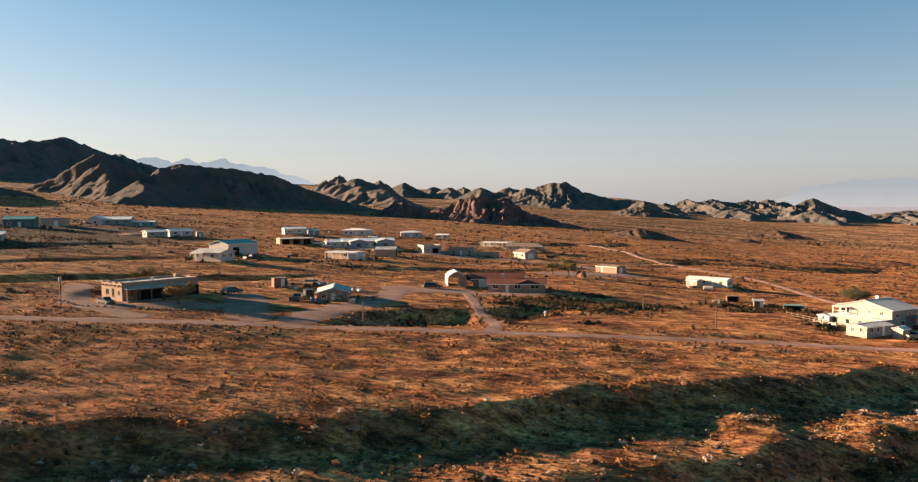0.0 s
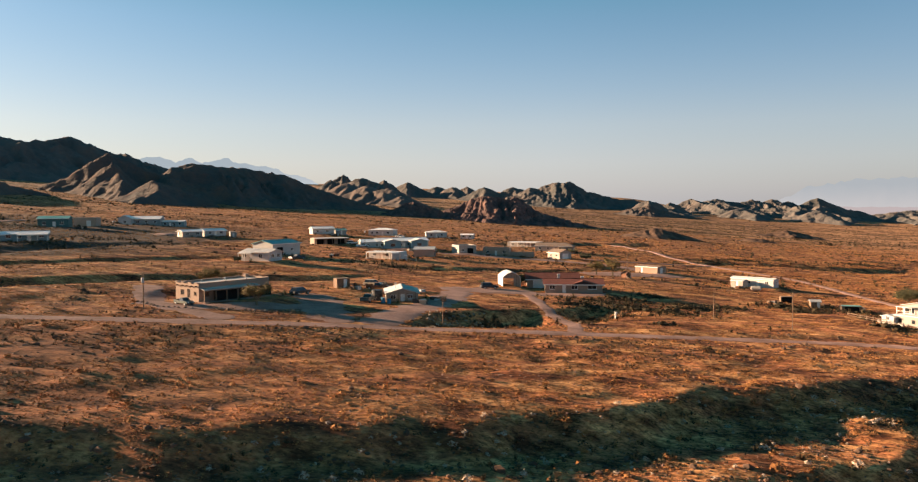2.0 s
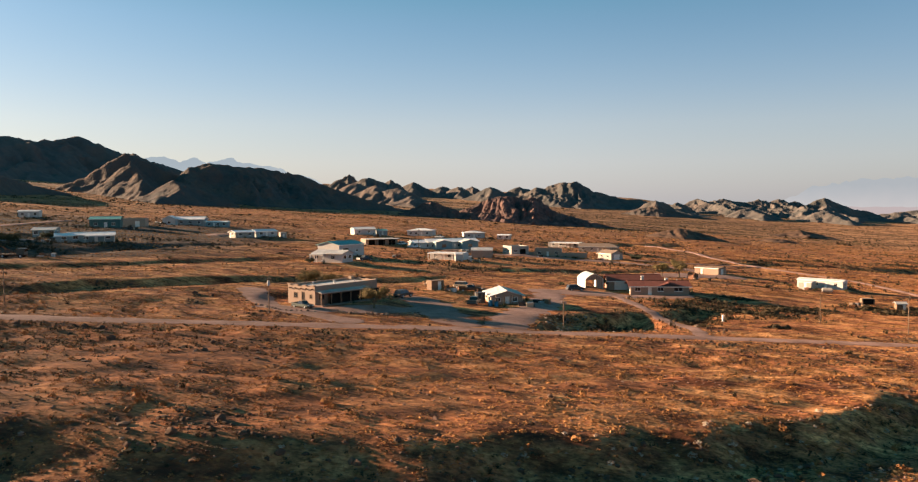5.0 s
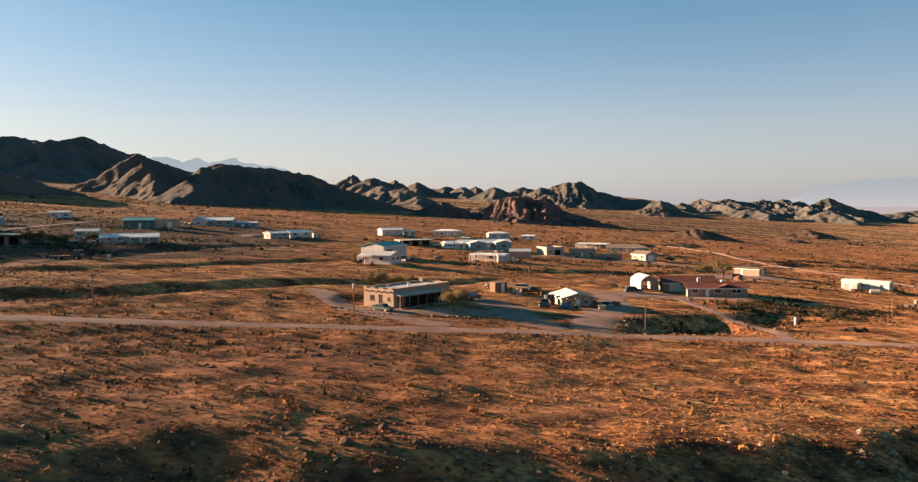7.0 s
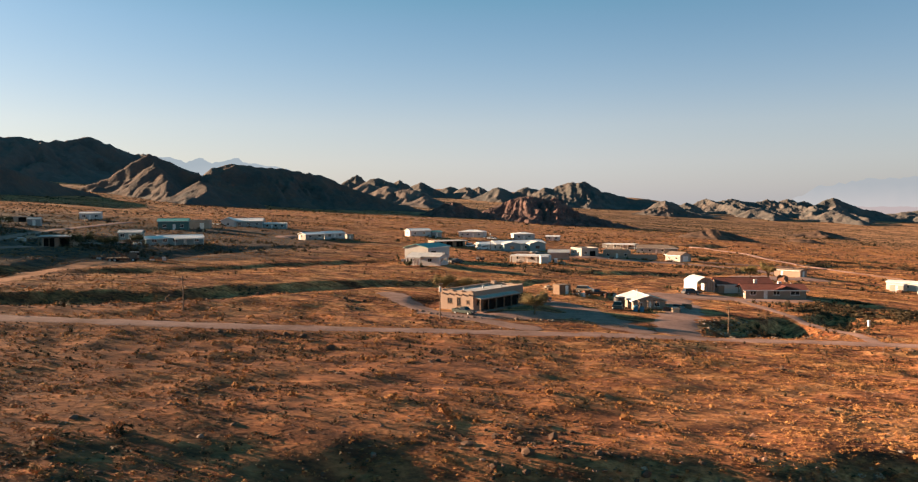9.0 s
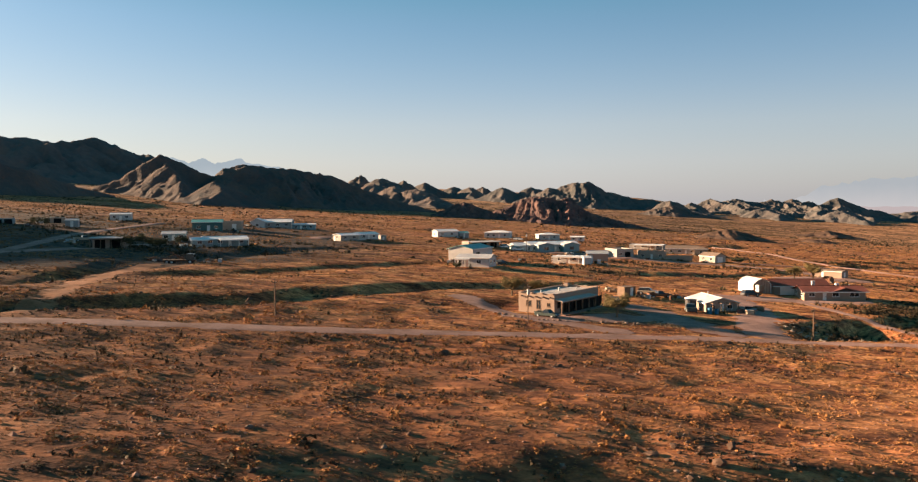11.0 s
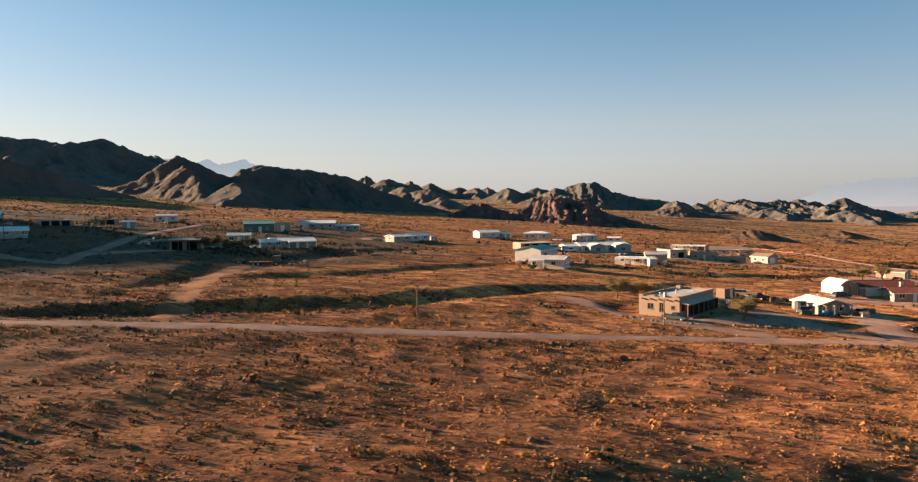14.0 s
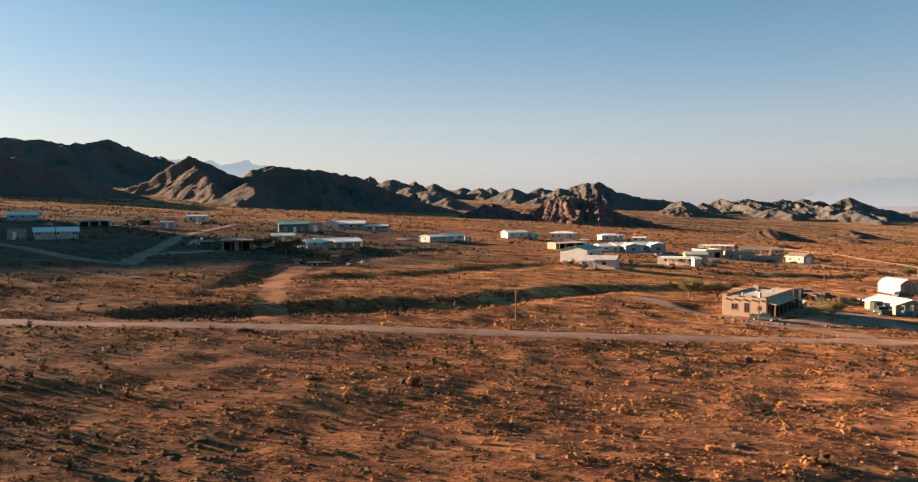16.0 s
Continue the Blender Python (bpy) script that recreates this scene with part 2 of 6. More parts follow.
def soil_material():
    """Gravelly soil: broad patches of red and ochre, small drifts, dark-varnished pebbles, and relief that the low sun
    picks out.
    """
    m = bpy.data.materials.new("desert_soil")
    m.use_nodes = True
    t = m.node_tree
    b = t.nodes["Principled BSDF"]
    b.inputs["Roughness"].default_value, b.inputs["Specular IOR Level"].default_value = 0.97, 0.08
    b.inputs["Diffuse Roughness"].default_value = 0.45
    at = t.nodes.new("ShaderNodeTexCoord")

    drawn = t.nodes.new("ShaderNodeMapping")
    drawn.inputs["Scale"].default_value = (0.55, 1.0, 1.0)
    t.links.new(at.outputs["Object"], drawn.inputs["Vector"])

    def tex(kind, scale, **values):
        n = t.nodes.new(kind)
        n.inputs["Scale"].default_value = scale
        for k, v in values.items():
            n.inputs[k].default_value = v
        t.links.new(drawn.outputs[0], n.inputs["Vector"])
        return n

    def ramp(source, stops):
        r = t.nodes.new("ShaderNodeValToRGB")
        t.links.new(source, r.inputs[0])
        while len(r.color_ramp.elements) < len(stops):
            r.color_ramp.elements.new(0.5)
        for e, (p, c) in zip(r.color_ramp.elements, stops):
            e.position, e.color = p, (*c, 1)
        return r.outputs[0]

    def mixed(kind, a, c, f):
        x = t.nodes.new("ShaderNodeMix")
        x.data_type, x.blend_type = "RGBA", kind
        if isinstance(f, float):
            x.inputs[0].default_value = f
        else:
            t.links.new(f, x.inputs[0])
        t.links.new(a, x.inputs[6]), t.links.new(c, x.inputs[7])
        return x.outputs[2]

    broad = tex("ShaderNodeTexNoise", 0.035, Detail=5.0, Roughness=0.6)
    drift = tex("ShaderNodeTexNoise", 0.45, Detail=5.0, Roughness=0.7)
    grit = tex("ShaderNodeTexNoise", 2.6, Detail=4.0, Roughness=0.7)
    pebble = tex("ShaderNodeTexVoronoi", 1.5, Randomness=1.0)
    c1 = ramp(broad.outputs["Fac"], [(0.32, (0.20, 0.088, 0.050)), (0.5, (0.37, 0.155, 0.074)), (0.68, (0.54, 0.236, 0.108))])
    c2 = ramp(drift.outputs["Fac"], [(0.38, (0.17, 0.155, 0.15)), (0.5, (0.80, 0.77, 0.75)), (0.62, (1.36, 1.29, 1.16))])
    c3 = ramp(grit.outputs["Fac"], [(0.38, (0.22, 0.20, 0.20)), (0.52, (0.95, 0.95, 0.95)), (0.66, (1.4, 1.36, 1.32))])
    c4 = ramp(pebble.outputs["Distance"], [(0.10, (0.35, 0.33, 0.32)), (0.24, (1.0, 1.0, 1.0))])
    patch = tex("ShaderNodeTexNoise", 0.15, Detail=3.0, Roughness=0.6)
    out = mixed("MULTIPLY", c1, c2, 1.0)
    out = mixed("MULTIPLY", out, ramp(patch.outputs["Fac"], [(0.36, (0.45, 0.40, 0.40)), (0.5, (0.92, 0.90, 0.90)), (0.64, (1.25, 1.25, 1.2))]), 1.0)
    # straw of dry grass lies over the gravel in ragged patches
    thatch = tex("ShaderNodeTexNoise", 0.19, Detail=6.0, Roughness=0.68)
    straw = ramp(drift.outputs["Fac"], [(0.36, (0.26, 0.118, 0.046)), (0.5, (0.52, 0.258, 0.102)), (0.63, (0.80, 0.43, 0.180))])
    cover = t.nodes.new("ShaderNodeMapRange")
    cover.interpolation_type = "SMOOTHSTEP"
    cover.inputs[1].default_value, cover.inputs[2].default_value, cover.inputs[4].default_value = 0.45, 0.60, 0.85
    t.links.new(thatch.outputs["Fac"], cover.inputs[0])
    out = mixed("MIX", out, straw, cover.outputs[0])
    out = mixed("MULTIPLY", out, c3, 0.85)
    out = mixed("MULTIPLY", out, c4, 0.8)
    # the soil is darker towards the near west, and scrub litter browns the far plain
    xyz = t.nodes.new("ShaderNodeSeparateXYZ")
    t.links.new(at.outputs["Object"], xyz.inputs[0])

    def between(source, lo, hi, top):
        r = t.nodes.new("ShaderNodeMapRange")
        r.interpolation_type = "SMOOTHSTEP"
        r.inputs[1].default_value, r.inputs[2].default_value, r.inputs[4].default_value = lo, hi, top
        t.links.new(source, r.inputs[0])
        return r.outputs[0]

    def times(a, c, kind="MULTIPLY"):
        r = t.nodes.new("ShaderNodeMath")
        r.operation = kind
        for k, v in enumerate((a, c)):
            if isinstance(v, float):
                r.inputs[k].default_value = v
            else:
                t.links.new(v, r.inputs[k])
        return r.outputs[0]

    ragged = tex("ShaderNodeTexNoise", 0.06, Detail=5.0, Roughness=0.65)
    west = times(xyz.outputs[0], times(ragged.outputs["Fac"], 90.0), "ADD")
    west_dark = times(times(between(west, 48.0, -30.0, 1.0), between(xyz.outputs[1], 150.0, 98.0, 1.0)), 0.78)
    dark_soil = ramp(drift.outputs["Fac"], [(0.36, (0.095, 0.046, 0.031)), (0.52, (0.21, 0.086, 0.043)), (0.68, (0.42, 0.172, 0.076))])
    out = mixed("MIX", out, dark_soil, west_dark)
    # darker brown soil further west, with the hill's shadow painted into the same tint
    stony = times(between(west, -25.0, -125.0, 0.9), between(xyz.outputs[1], 420.0, 250.0, 1.0))
    out = mixed("MULTIPLY", out, ramp(thatch.outputs["Fac"], [(0.40, (0.36, 0.35, 0.36)), (0.54, (0.56, 0.52, 0.51)), (0.70, (0.95, 0.90, 0.85))]), stony)
    # trodden grey-brown gravel between the houses to the west, with hill shade put into its colour
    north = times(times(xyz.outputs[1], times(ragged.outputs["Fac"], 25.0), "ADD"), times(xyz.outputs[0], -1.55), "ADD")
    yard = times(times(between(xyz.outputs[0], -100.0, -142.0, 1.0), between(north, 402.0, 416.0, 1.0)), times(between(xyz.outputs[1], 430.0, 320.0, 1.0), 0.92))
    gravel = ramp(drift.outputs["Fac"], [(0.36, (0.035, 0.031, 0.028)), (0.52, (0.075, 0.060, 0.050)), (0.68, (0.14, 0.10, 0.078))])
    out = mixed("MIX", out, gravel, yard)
    litter = tex("ShaderNodeTexNoise", 0.10, Detail=6.0, Roughness=0.75)
    scrub = ramp(litter.outputs["Fac"], [(0.40, (0.155, 0.094, 0.056)), (0.52, (0.35, 0.200, 0.108)), (0.64, (0.52, 0.305, 0.168))])
    streak = tex("ShaderNodeTexNoise", 0.014, Detail=4.0, Roughness=0.6)
    scrub = mixed("MULTIPLY", scrub, ramp(streak.outputs["Fac"], [(0.40, (0.42, 0.42, 0.42)), (0.5, (0.95, 0.95, 0.95)), (0.60, (1.35, 1.3, 1.22))]), 1.0)
    out = mixed("MIX", out, scrub, between(xyz.outputs[1], 500.0, 1400.0, 0.92))
    east = between(times(xyz.outputs[0], times(ragged.outputs["Fac"], 70.0), "ADD"), 50.0, 170.0, 0.85)
    out = mixed("MULTIPLY", out, ramp(thatch.outputs["Fac"], [(0.40, (0.50, 0.48, 0.49)), (0.52, (0.76, 0.74, 0.74)), (0.66, (0.98, 0.96, 0.94))]), east)
    t.links.new(out, b.inputs["Base Color"])
    bump = t.nodes.new("ShaderNodeBump")
    bump.inputs["Strength"].default_value, bump.inputs["Distance"].default_value = 0.8, 0.35
    t.links.new(drift.outputs["Fac"], bump.inputs["Height"])
    bump2 = t.nodes.new("ShaderNodeBump")
    bump2.inputs["Strength"].default_value, bump2.inputs["Distance"].default_value = 0.8, 0.10
    t.links.new(grit.outputs["Fac"], bump2.inputs["Height"])
    t.links.new(bump.outputs[0], bump2.inputs["Normal"])
    t.links.new(bump2.outputs[0], b.inputs["Normal"])
    return m


M = {
    "soil": soil_material(),
    "dirt": material("packed_dirt", [(0.165, 0.102, 0.082), (0.25, 0.158, 0.130), (0.345, 0.225, 0.187)], 0.95, size=5, fine=0.4, bump=0.3, spec=0.1),
    "sand": material("sandy_track", [(0.20, 0.090, 0.045), (0.30, 0.138, 0.070), (0.40, 0.195, 0.105)], 0.95, size=4, fine=0.4, bump=0.4, spec=0.1),
    "dry": material("dry_brush", [(0.14, 0.062, 0.024), (0.29, 0.138, 0.051), (0.44, 0.232, 0.092)], 0.9, size=30, fine=0.5, bump=0, spec=0.1),
    "green": material("creosote", [(0.026, 0.023, 0.015), (0.055, 0.042, 0.023), (0.11, 0.072, 0.032)], 0.85, size=9, fine=0.4, bump=0, spec=0.15),
    "stone": material("desert_stone", [(0.07, 0.05, 0.04), (0.16, 0.11, 0.085), (0.34, 0.26, 0.2)], 0.9, size=3, fine=0.3, bump=0.4, spec=0.2),
    "pebble": material("pinkish_gravel", [(0.09, 0.056, 0.045), (0.22, 0.13, 0.097), (0.34, 0.215, 0.16)], 0.9, size=1.5, fine=0.2, bump=0.3, spec=0.15),
    "pale_stone": material("pale_stone", [(0.20, 0.155, 0.12), (0.34, 0.28, 0.22)], 0.9, size=3, fine=0.3, bump=0.4, spec=0.2),
    "pale_brush": material("pale_brush", [(0.26, 0.21, 0.165), (0.40, 0.33, 0.26), (0.52, 0.44, 0.35)], 0.9, size=9, fine=0.4, bump=0, spec=0.1),
    "hill": material("hill_rock", [(0.072, 0.074, 0.074), (0.102, 0.086, 0.078), (0.136, 0.098, 0.078)], 0.95, size=30, fine=3.5, bump=0.9, spec=0.1, relief=2.4),
    "butte": material("butte_rock", [(0.060, 0.045, 0.045), (0.118, 0.078, 0.072), (0.188, 0.116, 0.098)], 0.95, size=16, fine=3.0, bump=0.8, spec=0.1, relief=2.5),
    "basalt": material("dark_mound_rock", [(0.045, 0.03, 0.024), (0.10, 0.065, 0.047), (0.17, 0.105, 0.07)], 0.95, size=8, fine=0.8, bump=1.0, spec=0.1),
    "pale_hill": material("eroded_hill_rock", [(0.085, 0.078, 0.074), (0.13, 0.112, 0.103), (0.18, 0.148, 0.130)], 0.95, size=60, fine=9.0, bump=0.6, spec=0.05, relief=4.0),
    "far_hill": material("far_range_rock", [(0.072, 0.077, 0.077), (0.108, 0.102, 0.097), (0.144, 0.122, 0.110)], 0.95, size=120, fine=20.0, bump=0.6, spec=0.05, relief=9.0),
    "adobe": material("adobe_stucco", [(0.265, 0.195, 0.150), (0.33, 0.25, 0.195)], 0.92, size=2.5, fine=0.15, bump=0.15),
    "stucco": material("white_stucco", [(0.41, 0.41, 0.40), (0.52, 0.52, 0.505)], 0.9, size=2.5, fine=0.15, bump=0.12, by_object=0.06),
    "cream": material("cream_stucco", [(0.31, 0.285, 0.255), (0.385, 0.36, 0.325)], 0.9, size=2.5, fine=0.15, bump=0.12, by_object=0.05),
    "tan": material("tan_siding", [(0.30, 0.235, 0.185), (0.38, 0.30, 0.24)], 0.88, size=2.0, fine=0.12, bump=0.12, by_object=0.08),
    "grey_wall": material("grey_siding", [(0.25, 0.265, 0.265), (0.34, 0.355, 0.355)], 0.85, size=2.0, fine=0.12, bump=0.12, by_object=0.08),
    "blue_wall": material("pale_blue_siding", [(0.19, 0.27, 0.285), (0.26, 0.345, 0.36)], 0.85, size=2.0, fine=0.12, bump=0.12),
    "teal_wall": material("teal_siding", [(0.055, 0.125, 0.125), (0.08, 0.165, 0.16)], 0.85, size=2.0, fine=0.12, bump=0.12),
    "white_metal": material("white_sheet_roof", [(0.44, 0.455, 0.46), (0.56, 0.575, 0.58)], 0.6, size=3.0, fine=0.2, bump=0.5, ribs=0.3, by_object=0.06),
    "bright_metal": material("bright_white_sheet_roof", [(0.60, 0.625, 0.63), (0.74, 0.76, 0.765)], 0.55, size=3.0, fine=0.2, bump=0.5, ribs=0.3, by_object=0.06),
    "grey_metal": material("grey_sheet_roof", [(0.33, 0.345, 0.35), (0.45, 0.465, 0.47)], 0.6, size=3.0, fine=0.2, bump=0.5, ribs=0.3, by_object=0.06),
    "teal_metal": material("teal_sheet_roof", [(0.065, 0.26, 0.25), (0.105, 0.33, 0.32)], 0.5, size=3.0, fine=0.2, bump=0.5, ribs=0.3),
    "roll_roof": material("white_coated_roof", [(0.26, 0.255, 0.25), (0.37, 0.365, 0.355), (0.50, 0.49, 0.47)], 0.85, size=3.5, fine=0.3, bump=0.2),
    "red_roof": material("red_shingle_roof", [(0.105, 0.032, 0.023), (0.17, 0.052, 0.036)], 0.85, size=1.6, fine=0.25, bump=0.5, ribs=0.35, rib_axis="Y"),
    "brown_roof": material("brown_shingle_roof", [(0.15, 0.11, 0.085), (0.22, 0.165, 0.125)], 0.85, size=1.6, fine=0.25, bump=0.4),
    "wood": material("weathered_wood", [(0.12, 0.08, 0.055), (0.22, 0.15, 0.10)], 0.9, size=0.8, fine=0.05, bump=0.3),
    "trim": material("white_trim", [(0.68, 0.66, 0.62), (0.78, 0.76, 0.72)], 0.7, size=1.0, fine=0.1, bump=0.05),
    "dark": material("dark_metal", [(0.02, 0.022, 0.025), (0.05, 0.05, 0.055)], 0.5, size=0.8, fine=0.1, bump=0.05),
    "rubber": material("tyre_rubber", [(0.015, 0.015, 0.015), (0.03, 0.03, 0.03)], 0.9, size=0.4, fine=0.05, bump=0.1),
    "bark": material("bark", [(0.10, 0.075, 0.05), (0.19, 0.15, 0.09)], 0.9, size=0.4, fine=0.05, bump=0.5),
    "leaf": material("palo_verde_leaf", [(0.085, 0.068, 0.025), (0.145, 0.112, 0.040), (0.21, 0.16, 0.062)], 0.8, size=1.2, fine=0.25, bump=0),
    "leaf_dark": material("dark_leaf", [(0.038, 0.042, 0.019), (0.07, 0.07, 0.029)], 0.8, size=1.2, fine=0.25, bump=0),
    "blue_plastic": material("blue_plastic", [(0.02, 0.14, 0.24), (0.03, 0.18, 0.30)], 0.5, size=0.6, fine=0.1, bump=0),
    "white_paint": material("white_vehicle_paint", [(0.66, 0.66, 0.64), (0.76, 0.76, 0.74)], 0.3, size=1.5, fine=0.2, bump=0, spec=0.5),
    "green_paint": material("dark_green_paint", [(0.030, 0.050, 0.047), (0.042, 0.064, 0.058)], 0.35, size=1.5, fine=0.2, bump=0, spec=0.5),
    "tan_paint": material("tan_vehicle_paint", [(0.30, 0.24, 0.17), (0.38, 0.31, 0.22)], 0.4, size=1.5, fine=0.2, bump=0, spec=0.5),
    # near-black surface that paints shade in the porch, carport and wide doorways
    "screen": material("shade_black", [(0.008, 0.008, 0.008), (0.02, 0.02, 0.02)], 0.95, size=0.8, fine=0.05, bump=0, spec=0.05),
    "rust": material("rusty_steel", [(0.10, 0.045, 0.025), (0.2, 0.09, 0.05)], 0.85, size=0.6, fine=0.08, bump=0.2),
}
glass = bpy.data.materials.new("window_glass")
glass.use_nodes = True
gb = glass.node_tree.nodes["Principled BSDF"]
gb.inputs["Base Color"].default_value = (0.02, 0.025, 0.03, 1)
gb.inputs["Roughness"].default_value, gb.inputs["Specular IOR Level"].default_value = 0.08, 0.6
M["glass"] = glass


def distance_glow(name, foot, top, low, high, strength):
    """The faint far ranges that stand as a backdrop: haze painted as emission, paler towards the plain."""
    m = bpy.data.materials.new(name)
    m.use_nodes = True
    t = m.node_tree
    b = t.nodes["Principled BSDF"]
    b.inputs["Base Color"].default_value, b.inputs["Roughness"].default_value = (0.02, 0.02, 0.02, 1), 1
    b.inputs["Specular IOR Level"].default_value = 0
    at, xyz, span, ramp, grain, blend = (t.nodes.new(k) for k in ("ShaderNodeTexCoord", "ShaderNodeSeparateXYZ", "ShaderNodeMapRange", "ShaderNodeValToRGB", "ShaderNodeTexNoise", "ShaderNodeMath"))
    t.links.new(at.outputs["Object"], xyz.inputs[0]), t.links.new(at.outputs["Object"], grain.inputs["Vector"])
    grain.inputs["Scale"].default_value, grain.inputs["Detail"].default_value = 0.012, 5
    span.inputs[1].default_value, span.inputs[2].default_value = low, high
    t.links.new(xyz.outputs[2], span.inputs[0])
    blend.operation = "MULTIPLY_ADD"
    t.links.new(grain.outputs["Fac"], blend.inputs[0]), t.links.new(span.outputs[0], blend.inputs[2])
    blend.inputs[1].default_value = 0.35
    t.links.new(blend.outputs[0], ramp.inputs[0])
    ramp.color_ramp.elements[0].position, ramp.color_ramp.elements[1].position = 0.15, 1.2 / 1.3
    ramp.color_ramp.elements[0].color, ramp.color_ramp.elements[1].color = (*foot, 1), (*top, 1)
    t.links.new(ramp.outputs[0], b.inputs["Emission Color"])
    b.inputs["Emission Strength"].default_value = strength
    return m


M["haze_left"] = distance_glow("hazed_range_left", (0.52, 0.55, 0.58), (0.38, 0.44, 0.49), 150.0, 330.0, 0.31)
M["haze_right"] = distance_glow("hazed_range_right", (0.55, 0.525, 0.53), (0.42, 0.445, 0.475), 0.0, 190.0, 0.315)
M["playa"] = distance_glow("hazed_playa", (0.50, 0.36, 0.33), (0.54, 0.45, 0.45), -120.0, 5.0, 0.30)


# ---- mesh helpers ----
def mesh_of(name, verts, faces, mat, soft=False):
    """A mesh from arrays of vertices and of triangles or quads."""
    verts, faces = np.asarray(verts, np.float32), np.asarray(faces, np.int32)
    me = bpy.data.meshes.new(name)
    n, k = faces.shape
    me.vertices.add(len(verts)), me.loops.add(n * k), me.polygons.add(n)
    me.vertices.foreach_set("co", verts.ravel())
    me.loops.foreach_set("vertex_index", faces.ravel())
    me.polygons.foreach_set("loop_start", np.arange(0, n * k, k, dtype=np.int32))
    me.polygons.foreach_set("use_smooth", np.full(n, soft))
    me.update(calc_edges=True)
    me.materials.append(mat)
    return me


def grid_faces(rows, cols):
    i = np.arange(rows - 1)[:, None] * cols + np.arange(cols - 1)[None, :]
    return np.stack([i, i + 1, i + cols + 1, i + cols], -1).reshape(-1, 4)


def part(name, bm, mat, parent, label=""):
    """Links a bmesh as one mesh under a thing or a part."""
    me = bpy.data.meshes.new(name)
    bmesh.ops.recalc_face_normals(bm, faces=bm.faces)
    bm.to_mesh(me)
    bm.free()
    me.materials.append(mat)
    ob = new(name, me)
    ob.parent = parent
    return tagged(ob, label)


def thing(name, label, category, x, y, yaw, z=None, group="", kind=""):
    ob = new(name)
    ob.empty_display_size = 0.3
    ob.matrix_world = pose(x, y, ground(x, y) if z is None else z, 0, 0, yaw)
    return tagged(ob, label, category, group, kind)


def box(bm, x0, x1, y0, y1, z0, z1):
    v = [bm.verts.new(p) for p in ((x0, y0, z0), (x1, y0, z0), (x1, y1, z0), (x0, y1, z0), (x0, y0, z1), (x1, y0, z1), (x1, y1, z1), (x0, y1, z1))]
    for f in ((0, 3, 2, 1), (4, 5, 6, 7), (0, 1, 5, 4), (1, 2, 6, 5), (2, 3, 7, 6), (3, 0, 4, 7)):
        bm.faces.new([v[i] for i in f])


def boxes(*dims):
    bm = bmesh.new()
    for d in dims:
        box(bm, *d)
    return bm


def prism(bm, outline, push):
    """A flat outline of 3D points pushed along a vector into a solid."""
    a = [bm.verts.new(p) for p in outline]
    b = [bm.verts.new(Vector(p) + Vector(push)) for p in outline]
    bm.faces.new(a), bm.faces.new(b[::-1])
    for i in range(len(a)):
        j = (i + 1) % len(a)
        bm.faces.new((a[j], a[i], b[i], b[j]))


def rod(bm, p, q, r0, r1=None, sides=6):
    r1 = r0 if r1 is None else r1
    p, q = Vector(p), Vector(q)
    w = (q - p).normalized()
    u = w.orthogonal().normalized()
    v = w.cross(u)
    a, b = [], []
    for k in range(sides):
        c, s = math.cos(2 * math.pi * k / sides), math.sin(2 * math.pi * k / sides)
        a.append(bm.verts.new(p + (u * c + v * s) * r0)), b.append(bm.verts.new(q + (u * c + v * s) * r1))
    bm.faces.new(a[::-1]), bm.faces.new(b)
    for k in range(sides):
        bm.faces.new((a[k], a[(k + 1) % sides], b[(k + 1) % sides], b[k]))


# ---- level building pads: x, y, radius ----
PADS += [
    (-63.8, 145.6, 9), (-82.8, 250.7, 7), (-80.4, 226.1, 6), (-52, 332, 12), (-38, 290.5, 5), (-49, 268, 7), (-31.6, 162.6, 5.8),
    (-8.3, 209, 6), (8, 203.5, 9), (2.5, 212, 7), (45.4, 290.5, 5), (74.5, 263.5, 8), (89.5, 185, 11), (82, 168, 6),
]
PADS += [
    (-25.5, 325, 7), (-10.5, 329, 7), (5, 417, 11), (17, 393, 9), (16, 336, 5), (-100, 397, 7), (-73, 430, 8), (-45, 450, 8),
    (-27, 459, 4), (-81, 323, 8), (-173.5, 201, 5), (-172.5, 238, 5), (-156, 233, 9), (-187, 304, 8), (-184, 326, 6), (-178, 364, 9),
    (-164, 366, 6), (-130, 311, 9), (-266, 260, 8), (-218, 196, 8), (-241, 259, 9), (-237, 285, 7), (-236, 335, 5), (-47.5, 174, 2.5),
]


# ---- ground: one sheet to the horizon ----
def spaced(near0, near1, step, low, high, grow):
    mid = np.arange(near0, near1, step)
    up, down, s = [mid[-1]], [mid[0]], step
    while up[-1] < high:
        s *= grow
        up.append(min(up[-1] + s, high))
    s = step
    while down[-1] > low:
        s *= grow
        down.append(max(down[-1] - s, low))
    return np.array(down[:0:-1] + mid.tolist() + up[1:])


gx, gy = spaced(-172, 112, 1.2, -4600, 4600, 1.05), spaced(45, 235, 1.05, -2500, 4975, 1.025)
GX, GY = np.meshgrid(gx, gy)
GZ = ground_array(GX.ravel(), GY.ravel())
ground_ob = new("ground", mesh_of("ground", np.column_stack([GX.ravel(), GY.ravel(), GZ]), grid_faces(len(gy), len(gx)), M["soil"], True))
